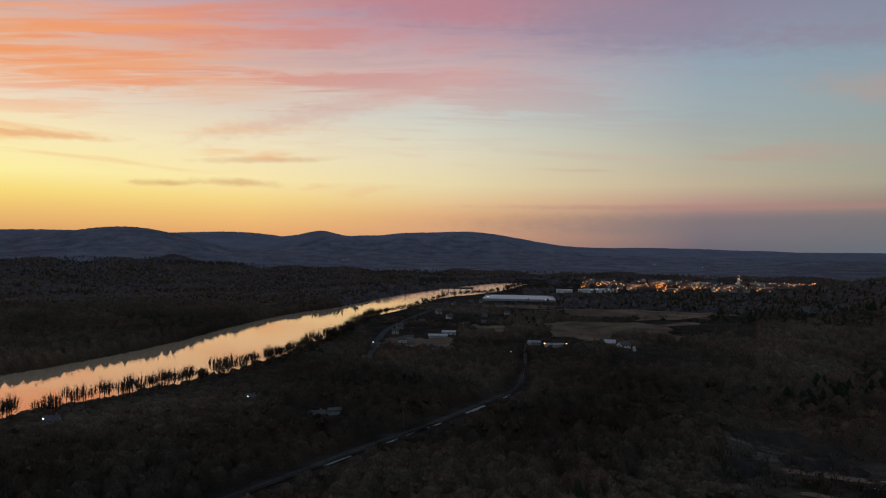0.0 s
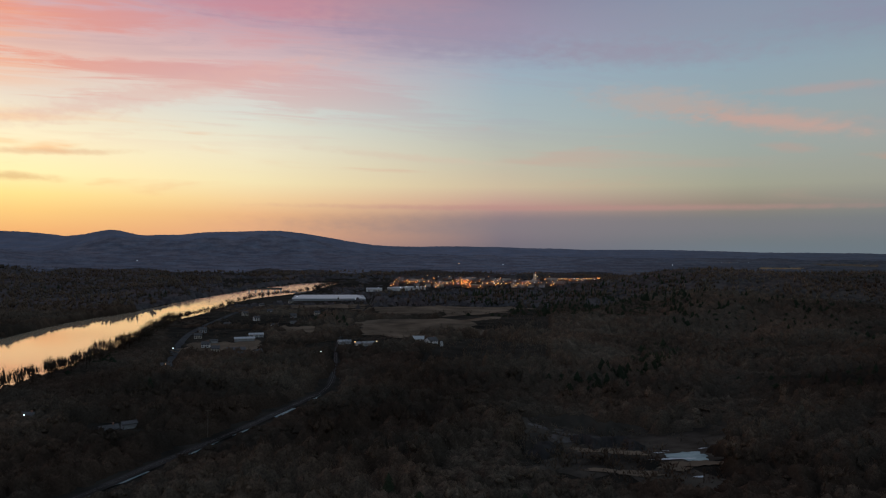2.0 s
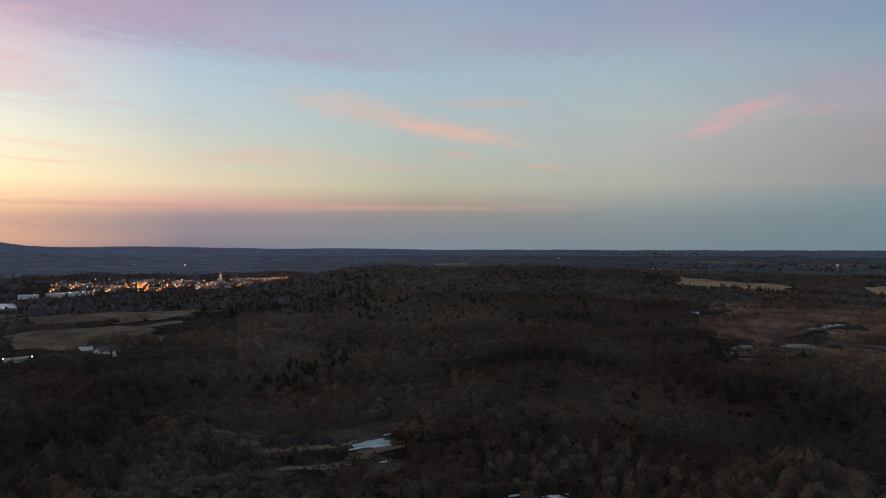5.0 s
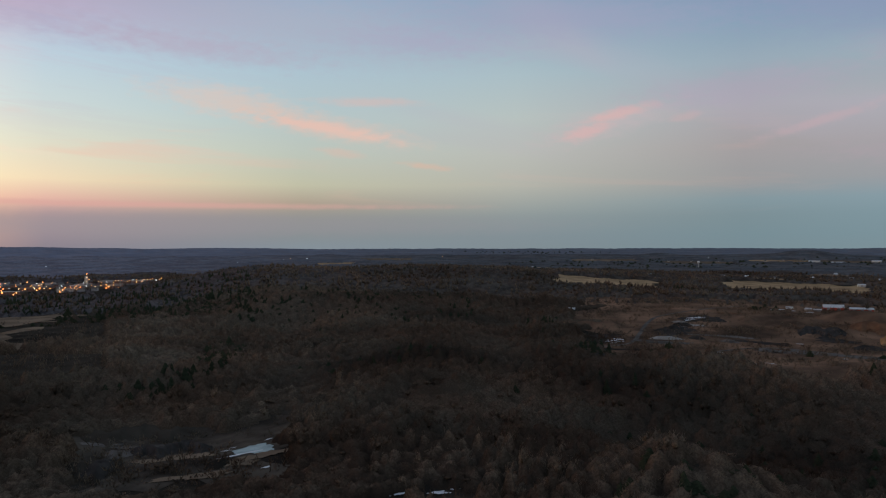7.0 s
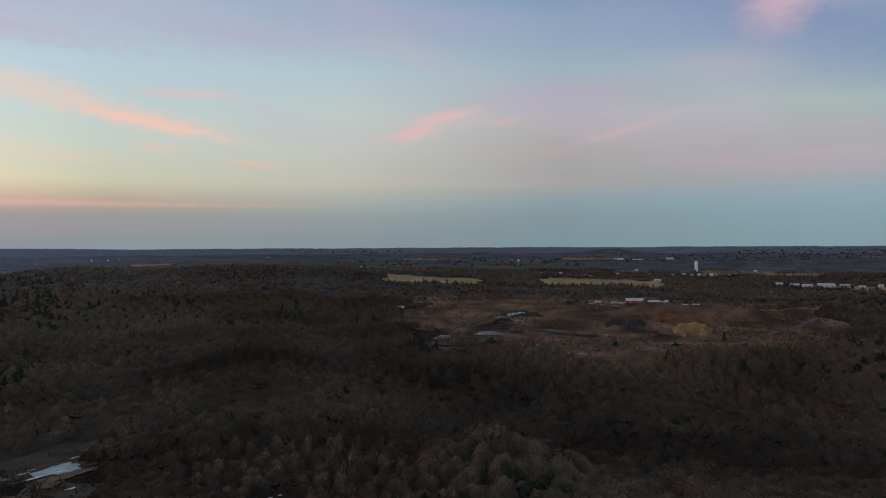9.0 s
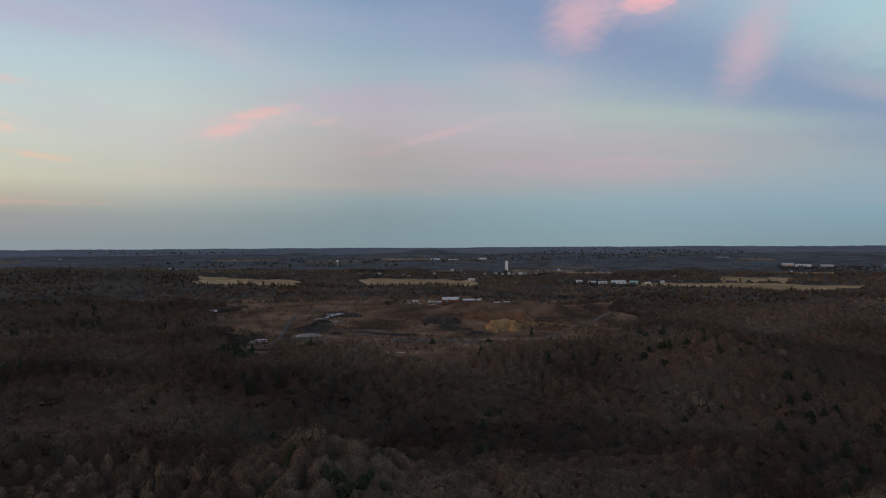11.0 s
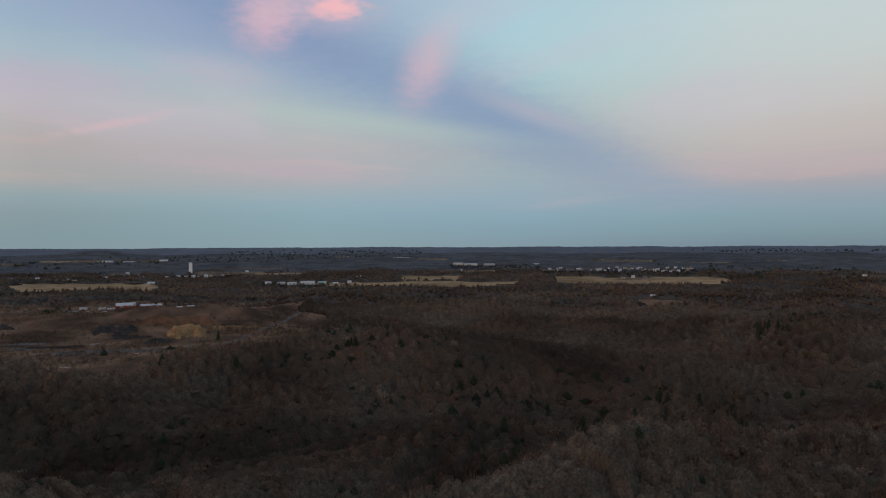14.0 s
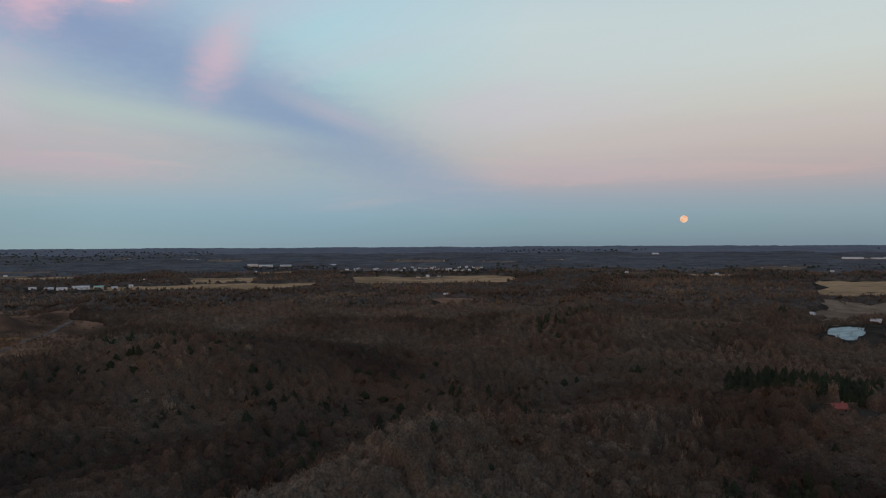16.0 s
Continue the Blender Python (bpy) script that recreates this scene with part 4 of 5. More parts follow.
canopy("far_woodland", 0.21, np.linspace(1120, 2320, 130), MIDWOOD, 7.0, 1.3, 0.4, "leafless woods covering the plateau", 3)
canopy("far_woodland", 0.16, np.geomspace(2290, 3820, 80), FARWOOD, 9.0, 1.1, 0.15, "leafless far plateau woods greyed by painted haze", 4)
canopy("far_woodland", 0.16, np.geomspace(3770, 4840, 40), HAZEWOOD, 9.0, 0.9, 0.15, "leafless woods on the distant hills, painted haze blue-grey", 8)
far_kinds = [crown_of(np.random.default_rng(80 + s), 2, 3, 12.5 + s % 3, 5.0, 2.5, 3.4, 0.9, 0.75, 4) for s in range(6)]
far_firs = [fir_tree(60 + s, 2, points=4)[1] for s in range(3)]
(bx, by), (fx, fy) = split(*scatter(rng, *LOOK, 1120, 2300, 190), rng)
stand("bare_woodland", far_kinds, bx, by, 0.7, 1.15, TWIGS, "far leafless trees on the plateau")
stand("fir_grove", far_firs, fx, fy, 0.7, 1.2, FIR, "far dark evergreen trees")
fx, fy = scatter(rng, *LOOK, 1900, 4300, 2600, lambda x, y: smooth(0.62, 0.82, waves(x * 0.13, y * 0.11)) * (wooded(x, y) > 0.5) * (np.arctan2(x, y) > 0.65))
stand("fir_grove", [(v * (2.6, 2.6, 0.95), t) for v, t in far_firs], fx, fy, 0.7, 1.25, FIR, "distant dark evergreen trees")

# low brush over the pit, the clearing and the field edges
brush_kinds = [slivers(np.random.default_rng(90 + s), 9, 2.6, 2.2, 0.2, 1.9, 0.5) for s in range(4)]


def brushy(x, y):
    w = waves(x * 2.3, y * 2.1)
    p = 0.15 + 0.85 * smooth(0.35, 0.7, w)
    for line in (PITROAD, TRACK):
        p[from_line(x, y, line) < 3] = 0
    return p


px1, py1 = scatter(rng, PIT[0], PIT[1], PIT[2], PIT[3], 26, brushy)
px2, py2 = scatter(rng, 21, 38, 315, 438, 20, brushy)
px2, py2 = px2[np.hypot(px2 - 205, py2 - 302) > 17], py2[np.hypot(px2 - 205, py2 - 302) > 17]
stand("brush", brush_kinds, np.concatenate([px1, px2]), np.concatenate([py1, py2]), 0.6, 1.5, TWIGS, "low bare brush over the gravel pit")

# the nearest trees, one by one
near_meshes = []
for wood, crown in near_kinds:
    pair = []
    for label_, (v, t) in (("trunk", wood), ("crown", crown)):
        ob = mesh_object(label_, v, t, TWIGS, tone=np.full(len(v), 0.08 if label_ == "trunk" else 0.06 + 0.035 * len(near_meshes)), shade=True)
        pair.append(ob.data)
        bpy.data.objects.remove(ob)
    near_meshes.append(pair)
fir_meshes = []
for wood, crown in near_firs:
    pair = []
    for label_, (v, t), mat in (("trunk", wood, TWIGS), ("crown", crown, FIR)):
        ob = mesh_object(label_, v, t, mat, tone=np.full(len(v), 0.5))
        pair.append(ob.data)
        bpy.data.objects.remove(ob)
    fir_meshes.append(pair)


def place_tree(x, y, meshes, size, turn, name, label):
    thing = tagged(new(name), label, "tree", "trees of the near wood")
    thing.matrix_basis = pose(x, y, zat(x, y), 0, 0, turn) @ Matrix.Scale(size, 4)
    for part_name, me in zip(("trunk", "crown"), meshes):
        p = new(part_name, me)
        p.parent = thing
    return thing


for i, cell in enumerate(ALL[:SINGLE]):
    x, y, size, turn = CX.flat[cell], CY.flat[cell], C_TALL.flat[cell] / 10.0, rng.uniform(0, 360)
    if C_FIR.flat[cell]:
        place_tree(x, y, fir_meshes[i % 3], size, turn, "fir_tree", "dark green fir standing among bare trees")
    else:
        place_tree(x, y, near_meshes[i % 8], size, turn, "bare_tree", "leafless grey-brown tree with fine upright twigs")


# a row of trees along the river's near bank
bank_meshes = []
for k in range(5):
    wood, crown = bare_tree(300 + k, 8, 24, 0.11, 2.3, 13.0 + k % 3, 5.0 + 0.4 * (k % 3), 0.16)
    pair = []
    for label_, (v, t) in (("trunk", wood), ("crown", crown)):
        ob = mesh_object(label_, v, t, TWIGS, tone=np.full(len(v), 0.1))
        pair.append(ob.data)
        bpy.data.objects.remove(ob)
    bank_meshes.append(pair)
line = RIVER_LINE[18:112]
step = np.gradient(line[:, :2], axis=0)
step /= np.linalg.norm(step, axis=1)[:, None]
for i in range(330):
    k = min(int((i / 330) ** 1.25 * (len(line) - 1)), len(line) - 1)
    away = line[k, 2] / 2 + rng.uniform(9.0, 22.0)
    x = line[k, 0] + step[k, 1] * away + rng.uniform(-4, 4)
    y = line[k, 1] - step[k, 0] * away + rng.uniform(-7, 7)
    place_tree(x, y, bank_meshes[i % 5], rng.uniform(0.8, 1.3) * (1.0 if k < 42 else 0.75), rng.uniform(0, 360), "river_tree", "bare tree at the water's edge")["group"] = "trees on the river bank"


# ---- building kit ----
def part(name, pieces, mat, parent, label=""):
    """One mesh out of (corners, faces) pieces, under a thing."""
    me = bpy.data.meshes.new(name)
    verts, faces = [], []
    for v, f in pieces:
        faces += [tuple(i + len(verts) for i in q) for q in f]
        verts += [tuple(p) for p in v]
    me.from_pydata(verts, [], faces)
    me.materials.append(mat)
    ob = new(name, me)
    ob.parent = parent
    if label:
        ob["label"] = label
    return ob


BOX = [(0, 3, 2, 1), (4, 5, 6, 7), (0, 1, 5, 4), (1, 2, 6, 5), (2, 3, 7, 6), (3, 0, 4, 7)]


def box(x0, x1, y0, y1, z0, z1):
    return [(x0, y0, z0), (x1, y0, z0), (x1, y1, z0), (x0, y1, z0), (x0, y0, z1), (x1, y0, z1), (x1, y1, z1), (x0, y1, z1)], BOX


def tube(r0, r1, z0, z1, sides=12, x=0.0, y=0.0):
    a = [2 * math.pi * i / sides for i in range(sides)]
    v = [(x + r0 * math.cos(t), y + r0 * math.sin(t), z0) for t in a] + [(x + r1 * math.cos(t), y + r1 * math.sin(t), z1) for t in a]
    f = [(i, (i + 1) % sides, sides + (i + 1) % sides, sides + i) for i in range(sides)] + [tuple(range(sides))[::-1], tuple(range(sides, 2 * sides))]
    return v, f


def beam(p0, p1, w):
    v, t = quad_tube(p0, p1, w, w, 4)
    return v, [tuple(int(i) for i in q) for q in t]


def ball(r, x=0.0, y=0.0, z=0.0, squash=1.0):
    v, f = [(x, y, z - r * squash)], []
    for i in range(1, 5):
        for j in range(8):
            e, a = -math.pi / 2 + math.pi * i / 5, 2 * math.pi * j / 8
            v.append((x + r * math.cos(e) * math.cos(a), y + r * math.cos(e) * math.sin(a), z + r * squash * math.sin(e)))
    v.append((x, y, z + r * squash))
    for j in range(8):
        f.append((0, 1 + (j + 1) % 8, 1 + j))
        f.append((33, 25 + j, 25 + (j + 1) % 8))
        for i in range(3):
            a, b = 1 + 8 * i, 9 + 8 * i
            f.append((a + j, a + (j + 1) % 8, b + (j + 1) % 8, b + j))
    return v, f


def gable(w, d, z0, rise, over=0.5, thick=0.35):
    """Two roof slabs over a body w along x and d along y; the ridge runs along x."""
    hw, hd = w / 2 + over, d / 2 + over
    drop = rise * over / (d / 2)
    out = []
    for s in (-1, 1):
        v = [(-hw, s * hd, z0 - drop), (hw, s * hd, z0 - drop), (hw, 0, z0 + rise), (-hw, 0, z0 + rise)]
        v += [(x, y, z + thick) for x, y, z in v]
        out.append((v, BOX if s < 0 else [q[::-1] for q in BOX]))
    return out


def gable_walls(w, d, h, rise):
    v = [(-w / 2, -d / 2, -1.5), (w / 2, -d / 2, -1.5), (w / 2, d / 2, -1.5), (-w / 2, d / 2, -1.5), (-w / 2, -d / 2, h), (w / 2, -d / 2, h),
         (w / 2, d / 2, h), (-w / 2, d / 2, h), (-w / 2, 0, h + rise), (w / 2, 0, h + rise)]
    return [(v, [(0, 3, 2, 1), (0, 1, 5, 4), (2, 3, 7, 6), (1, 2, 6, 9, 5), (3, 0, 4, 8, 7)])]


def base(name, x, y, turn, label, category, group="", lift=0.0):
    thing = tagged(new(name), label, category, group)
    thing.matrix_basis = pose(x, y, zat(x, y) + lift, 0, 0, turn)
    return thing


def house(x, y, turn, w=11, d=8, h=5.5, rise=2.6, wall=WHITE, roof=SHINGLE, name="house", label="white clapboard house with a dark shingled roof",
          category="house", group="", chimney=True, storeys=2, lit=None, bays=3, plain_sides=False):
    """A gabled house with door, windows and chimney."""
    t = base(name, x, y, turn, label, category, group)
    part("wall", gable_walls(w, d, h, rise), wall, t)
    cover = part("roof", gable(w, d, h, rise), roof, t)
    step = h / storeys
    for s in (-1, 1):
        for f in range(storeys):
            for i in range(bays):
                cx = (i + 0.5) / bays * w - w / 2
                if f == 0 and i == bays // 2 and s < 0:
                    continue
                y0 = s * d / 2
                glow_pane = lit if lit and s < 0 and i == 0 and f == 0 else PANE
                part("window", [box(cx - 0.55, cx + 0.55, y0 - 0.06, y0 + 0.06, f * step + 0.9, f * step + 2.2)], glow_pane, t)
    if not plain_sides:
        for s in (-1, 1):
            part("window", [box(s * w / 2 - 0.06, s * w / 2 + 0.06, -0.6, 0.6, h * 0.55, h * 0.55 + 1.3)], PANE, t)
    part("door", [box(-0.55, 0.55, -d / 2 - 0.08, -d / 2 + 0.05, 0.0, 2.1)], TIMBER, t)
    if chimney:
        part("chimney", [box(w * 0.22, w * 0.22 + 0.8, -0.4, 0.4, h, h + rise + 1.1)], BRICK, cover)
    return t


def shed(x, y, turn, w=40, d=16, h=5, rise=2.0, wall=WHITE, roof=TIN, name="shed", label="long white shed with a pale metal roof", category="shed", group="", doors=3):
    """A long low building with big doors."""
    t = base(name, x, y, turn, label, category, group)
    part("wall", gable_walls(w, d, h, rise), wall, t)
    part("roof", gable(w, d, h, rise, 0.6, 0.4), roof, t)
    for i in range(doors):
        cx = (i + 0.5) / doors * w - w / 2
        for s in (-1, 1):
            part("door", [box(cx - 1.8, cx + 1.8, s * d / 2 - 0.08, s * d / 2 + 0.08, 0, min(3.6, h - 0.6))], GREY, t)
    return t


def block(x, y, turn, w, d, storeys, wall, label, name="town_building", group="buildings of the town", lit=None):
    """A flat-roofed town building with rows of windows and a parapet."""
    t = base(name, x, y, turn, label, "building", group)
    h = storeys * 3.4
    part("wall", [box(-w / 2, w / 2, -d / 2, d / 2, -1.5, h)], wall, t)
    part("roof", [box(-w / 2 + 0.3, w / 2 - 0.3, -d / 2 + 0.3, d / 2 - 0.3, h + 0.003, h + 0.3)], TIN, t)
    part("parapet", [box(-w / 2 - 0.1, w / 2 + 0.1, s * d / 2 - 0.2, s * d / 2 + 0.2, h, h + 0.8) for s in (-1, 1)], CONCRETE, t)
    n = max(3, int(w / 5))
    for f in range(storeys):
        for i in range(n):
            cx = (i + 0.5) / n * w - w / 2
            pane = lit if lit and (i * 7 + f * 3) % 5 == 0 else PANE
            part("window", [box(cx - 0.8, cx + 0.8, -d / 2 - 0.08, -d / 2 + 0.05, f * 3.4 + 1.0, f * 3.4 + 2.6)], pane, t)
    return t


def street_lamp(x, y, mat, tall=9.0, size=0.75, label="lit amber street lamp on a slim pole", group="street lamps of the town"):
    t = base("street_lamp", x, y, 0, label, "street lamp", group)
    part("pole", [tube(0.12, 0.08, -0.5, tall, 6)], STEEL, t)
    arm = part("arm", [beam((0, 0, tall - 0.1), (0, -1.2, tall + 0.2), 0.06)], STEEL, t)
    part("lamp_head", [ball(size, 0, -1.2, tall + 0.1, 0.6)], mat, arm)
    return t


def facing(x, y):
    """The turn that shows a long front to the middle of the valley."""
    return -math.degrees(math.atan2(x, y))


def mound(name, x, y, rx, ry, h, mat, turn=0.0, label="", seed=0, rings_n=9, category="spoil heap"):
    """A heap of loose soil with an uneven foot, flattened top and gullies."""
    n = 36
    a = np.linspace(0, 2 * math.pi, n, endpoint=False)
    k = 1 + 0.16 * np.sin(2 * a + seed) + 0.10 * np.sin(5 * a + seed * 2) + 0.05 * np.sin(11 * a)
    q = np.linspace(0.02, 1.0, rings_n)
    px, py = q[:, None] * (rx * k * np.cos(a))[None], q[:, None] * (ry * k * np.sin(a))[None]
    up = h * np.clip(1.25 * (1 - q ** 1.3), 0, 1)[:, None] * (1 + 0.13 * np.sin(4 * a + seed)[None] * q[:, None] + 0.06 * np.sin(13 * a)[None])
    c, s = math.cos(radians(turn)), math.sin(radians(turn))
    wx, wy = x + px * c - py * s, y + px * s + py * c
    z = land(wx, wy) + up - 0.6 * q[:, None] ** 6 + 0.25
    faces = np.array([(i * n + j, i * n + (j + 1) % n, (i + 1) * n + (j + 1) % n, (i + 1) * n + j) for i in range(rings_n - 1) for j in range(n)])[:, ::-1]
    ob = mesh_object(name, np.stack([wx, wy, z], -1).reshape(-1, 3), faces, mat, shade=True)
    return tagged(ob, label, category)


# ---- river: bridge, weir, long white works ----
bridge = base("bridge", 33, 1581, facing(33, 1581) + 4, "low dark girder bridge on pale concrete piers", "bridge")
bridge.location.z = -1.2
part("deck", [box(-36, 36, -3.2, 3.2, 5.2, 6.2)], STEEL, bridge)
for s in (-1, 1):
    part("girder", [box(-36, 36, s * 3.2 - 0.25, s * 3.2 + 0.25, 6.2, 8.6)], STEEL, bridge)
for i in range(6):
    part("pier", [box(-34 + i * 13.2, -31 + i * 13.2, -3.6, 3.6, -3.5, 5.2)], CONCRETE, bridge)
weir = base("weir", 92, 1559, facing(92, 1559) - 12, "low dark weir wall reaching to the bank", "weir")
weir.location.z = -1.2
part("wall", [box(-27, 27, -1.2, 1.2, -3, 2.2)], CONCRETE, weir)
part("rail", [box(-27, 27, -0.08, 0.08, 3.1, 3.25)], STEEL, weir)
for i in range(10):
    part("post", [tube(0.07, 0.07, 2.2, 3.1, 6, -26 + i * 5.8, 0)], STEEL, weir)

works = base("warehouse", 146, 1352, -6.5, "huge low white works hall with a ribbed roof", "warehouse")
for i in range(5):
    yy = -40 + i * 20
    part("roof", [([(x, y + yy, z) for x, y, z in v], f) for v, f in gable(132 - 6 * i, 17, 3.6, 0.7, 0.0)], WHITE, works)
part("wall", [box(-66, 66, -50, 50, -2, 3.55)], GREY, works)
for i in range(16):
    part("dock_door", [box(-62 + i * 8, -58.5 + i * 8, -50.12, -49.9, 0, 2.6)], GREY, works)

# ---- farms and houses in the river flats ----
rng = np.random.default_rng(5)
shed(-4, 768, 2, 20, 6, 3, 1.2, GREY, TIN, label="long grey shed with a pale roof beside a brown field")
shed(8, 800, 0, 15, 6, 3, 1.2, WHITE, TIN, label="white shed with a pale roof beside a brown field")
shed(-11, 684, 4, 16, 9, 4, 1.8, TIMBER, SHINGLE, label="small dark timber shed at the field edge", doors=1)
shed(28, 634, -6, 11, 6, 3.4, 1.4, GREY, GREY, label="grey metal shed beside the railway")
shed(60, 650, -10, 15, 7, 2.8, 1.2, GREY, TIN, label="low grey flat shed beside the railway")
shed(112, 708, 8, 18, 9, 2.8, 1.2, CREAM, GREY, label="wide cream works shed with a lit yard")
shed(94, 725, 8, 12, 7, 2.8, 1.2, GREY, GREY, label="grey works shed with a lit yard")
house(169, 716, -14, 11, 8, 4, 2.6, CREAM, TIN, label="cream farmhouse with a pale snow-dusted roof")
house(176, 690, 30, 11, 8, 5, 3, label="white farmhouse with a dark roof at the wood's edge")
shed(4, 318, 40, 5, 2.5, 2.2, 0.7, GREY, SHINGLE, label="small low outbuilding half hidden by trees", doors=1)
shed(-16, 306, 15, 4.5, 2.2, 2.2, 0.7, TIMBER, TIN, label="small low outbuilding half hidden by trees", doors=1)
house(-70, 403, 25, 9, 6, 3.2, 1.8, TIMBER, SHINGLE, label="low dark timber house in a clearing by the railway", storeys=1)
tank = base("storage_tank", 184, 680, 0, "small white upright storage tank", "tank")
part("body", [tube(1.6, 1.6, -0.5, 4.2, 16)], WHITE, tank)
part("lid", [tube(1.7, 0.3, 4.2, 5.0, 16)], TIN, tank)
for x, y, tw, kind in ((-62, 416, 25, 1), (-63, 604, 10, 0), (-117, 440, -20, 0), (-206, 378, 15, 0), (-30, 700, 5, 0),
                       (-40, 730, -8, 0), (-34, 760, 12, 1), (-52, 800, 5, 0), (-50, 850, 15, 0), (-25, 905, -5, 0), (30, 880, 15, 0), (55, 930, 0, 1), (10, 980, 20, 0),
                       (60, 1010, -12, 0), (75, 1090, 10, 1), (30, 1080, 0, 0), (-5, 1050, 25, 0), (20, 1190, 10, 0), (50, 1240, -10, 0), (70, 1260, 5, 0), (95, 1040, 5, 0), (-20, 640, 14, 0), (-5, 655, -14, 0), (8, 668, 30, 0)):
    if kind:
        shed(x, y, tw, 7, 4.5, 2.6, 1.0, GREY, SHINGLE, label="small grey outbuilding with a dark roof", doors=1)
    else:
        house(x, y, tw, 7.5, 6, 3.6, 2.2, (WHITE, CREAM, GREY)[int(abs(x + y)) % 3], SHINGLE, label="small clapboard house among bare trees in the river flats", group="houses of the river flats")
for x, y, mat in ((-63, 596, WARM), (-117, 433, COOL), (-206, 371, COOL), (100, 694, WARM), (121, 692, WARM), (62, 640, COOL), (-66, 690, COOL), (85, 1330, COOL), (180, 1245, COOL)):
    street_lamp(x, y, mat, 6.0, 0.35 + 0.0004 * math.hypot(x, y), "lit yard lamp on a pole", "yard lamps")
pole = base("utility_pole", -20, 388, 0, "tall timber utility pole beside the railway", "utility pole")
part("post", [tube(0.2, 0.14, -1, 15, 7)], TIMBER, pole)
part("crossarm", [box(-1.3, 1.3, -0.08, 0.08, 13.8, 14.0)], TIMBER, pole)
for i in (-1.1, 0.0, 1.1):
    part("insulator", [tube(0.07, 0.07, 14.0, 14.3, 6, i, 0)], CONCRETE, pole)

# ---- the town with its lamps ----
for i in range(76):
    u = (i * 0.6180339) % 1.0
    az = 11.3 + 15.6 * u
    near_edge, far_edge = 1740 - 70 * math.sin(u * 3.1), 2060 - 60 * u
    r = near_edge + (far_edge - near_edge) * ((i * 0.7548777) % 1.0)
    x, y = polar(az, r)
    tw = facing(x, y) + (i * 37) % 40 - 20
    if i % 3 == 0:
        block(x, y, tw, 18 + (i * 7) % 22, 12 + (i * 5) % 8, 2 + i % 3, (BRICK, GREY, GREY, BRICK)[i % 4],
              ("brick town block with lit windows", "grey town block with lit windows", "grey flat-roofed town block", "brick flat-roofed town block")[i % 4], lit=AMBER)
    else:
        house(x, y, tw, 12, 9, 6, 3, (TIMBER, GREY, BRICK, BRICK)[i % 4], SHINGLE, "town_house",
              ("dark timber town house with a shingled roof", "grey town house with a shingled roof", "brick town house with a shingled roof", "brick town house with a shingled roof")[i % 4],
              group="houses of the town", storeys=2, bays=3, lit=AMBER if i % 5 == 0 else None)
for i in range(96):
    u = (i * 0.6180339 + 0.31) % 1.0
    az = 11.0 + 16.6 * u ** 1.05
    r = 1725 - 65 * math.sin(u * 3.1) + 330 * ((i * 0.7548777 + 0.4) % 1.0) ** 1.4
    if u > 0.8:
        r = 1840 + 90 * ((i * 0.75) % 1.0)
    x, y = polar(az, r)
    street_lamp(x, y, (AMBER, WARM, AMBER, COOL, AMBER)[i % 5], 8 + i % 4, 0.6 + 0.5 * ((i * 0.37) % 1) ** 2,
                ("lit amber street lamp on a slim pole", "lit warm white street lamp on a slim pole", "lit amber street lamp on a slim pole", "lit cool white street lamp on a slim pole", "lit amber street lamp on a slim pole")[i % 5])
for i in range(9):
    x, y = polar(16.7 + 0.14 * (i % 4), 1690 + 22 * i)
    street_lamp(x, y, AMBER, 9, 1.1, "bright amber lamp of a town square")
for i, az in enumerate((9.7, 11.4, 11.9, 12.7, 13.2)):
    x, y = polar(az, 1560 + 12 * i)
    shed(x, y, facing(x, y), 34, 16, 6, 1.5, WHITE, TIN, label="white riverside works shed with lit yard")
    street_lamp(x + 8, y - 12, COOL, 8, 0.7, "cool white yard lamp", "yard lamps")
stack = base("church_tower", *polar(22.54, 1900), 0, "slim pale church tower with a pointed spire and lamps", "church tower")
part("shaft", [box(-3, 3, -3, 3, -1, 18)], CREAM, stack)
part("belfry", [box(-2.4, 2.4, -2.4, 2.4, 18, 23)], WHITE, stack)
part("spire", [tube(3.0, 0.1, 23, 33, 8)], SHINGLE, stack)
for z in (12.0, 20.0, 28.0):
    part("lamp", [ball(0.7, 0, -3.0 if z < 25 else -1.6, z)], WARM if z < 25 else AMBER, stack)

# ---- gravel pit ----
def wall_bank(name, az0, az1, r, h, deep, mat, label, seed=0):
    """A worn bank of bare soil that falls towards the pit floor."""
    u, v = np.meshgrid(np.linspace(0, 1, 50), np.linspace(0, 1, 8))
    wav = 9 * np.sin(u * 11 + seed) + 5 * np.sin(u * 27 + seed * 2) + 2.5 * np.sin(u * 71)
    az, rr = np.radians(az0 + (az1 - az0) * u), r + wav * (1 - v * 0.4) + deep * v
    x, y = rr * np.sin(az), rr * np.cos(az)
    ends = np.clip(np.minimum(u, 1 - u) * 6, 0, 1)
    up = h * ends * np.clip(np.where(v < 0.7, smooth(0, 0.62, v), 1 - smooth(0.75, 1.0, v) * 0.98), 0, 1) * (1 + 0.06 * np.sin(u * 23 + seed))
    ob = mesh_object(name, np.stack([x, y, land(x, y) + up + 0.15], -1).reshape(-1, 3), grid_faces(*x.shape)[:, ::-1], mat, shade=True)
    return tagged(ob, label, "earth bank")


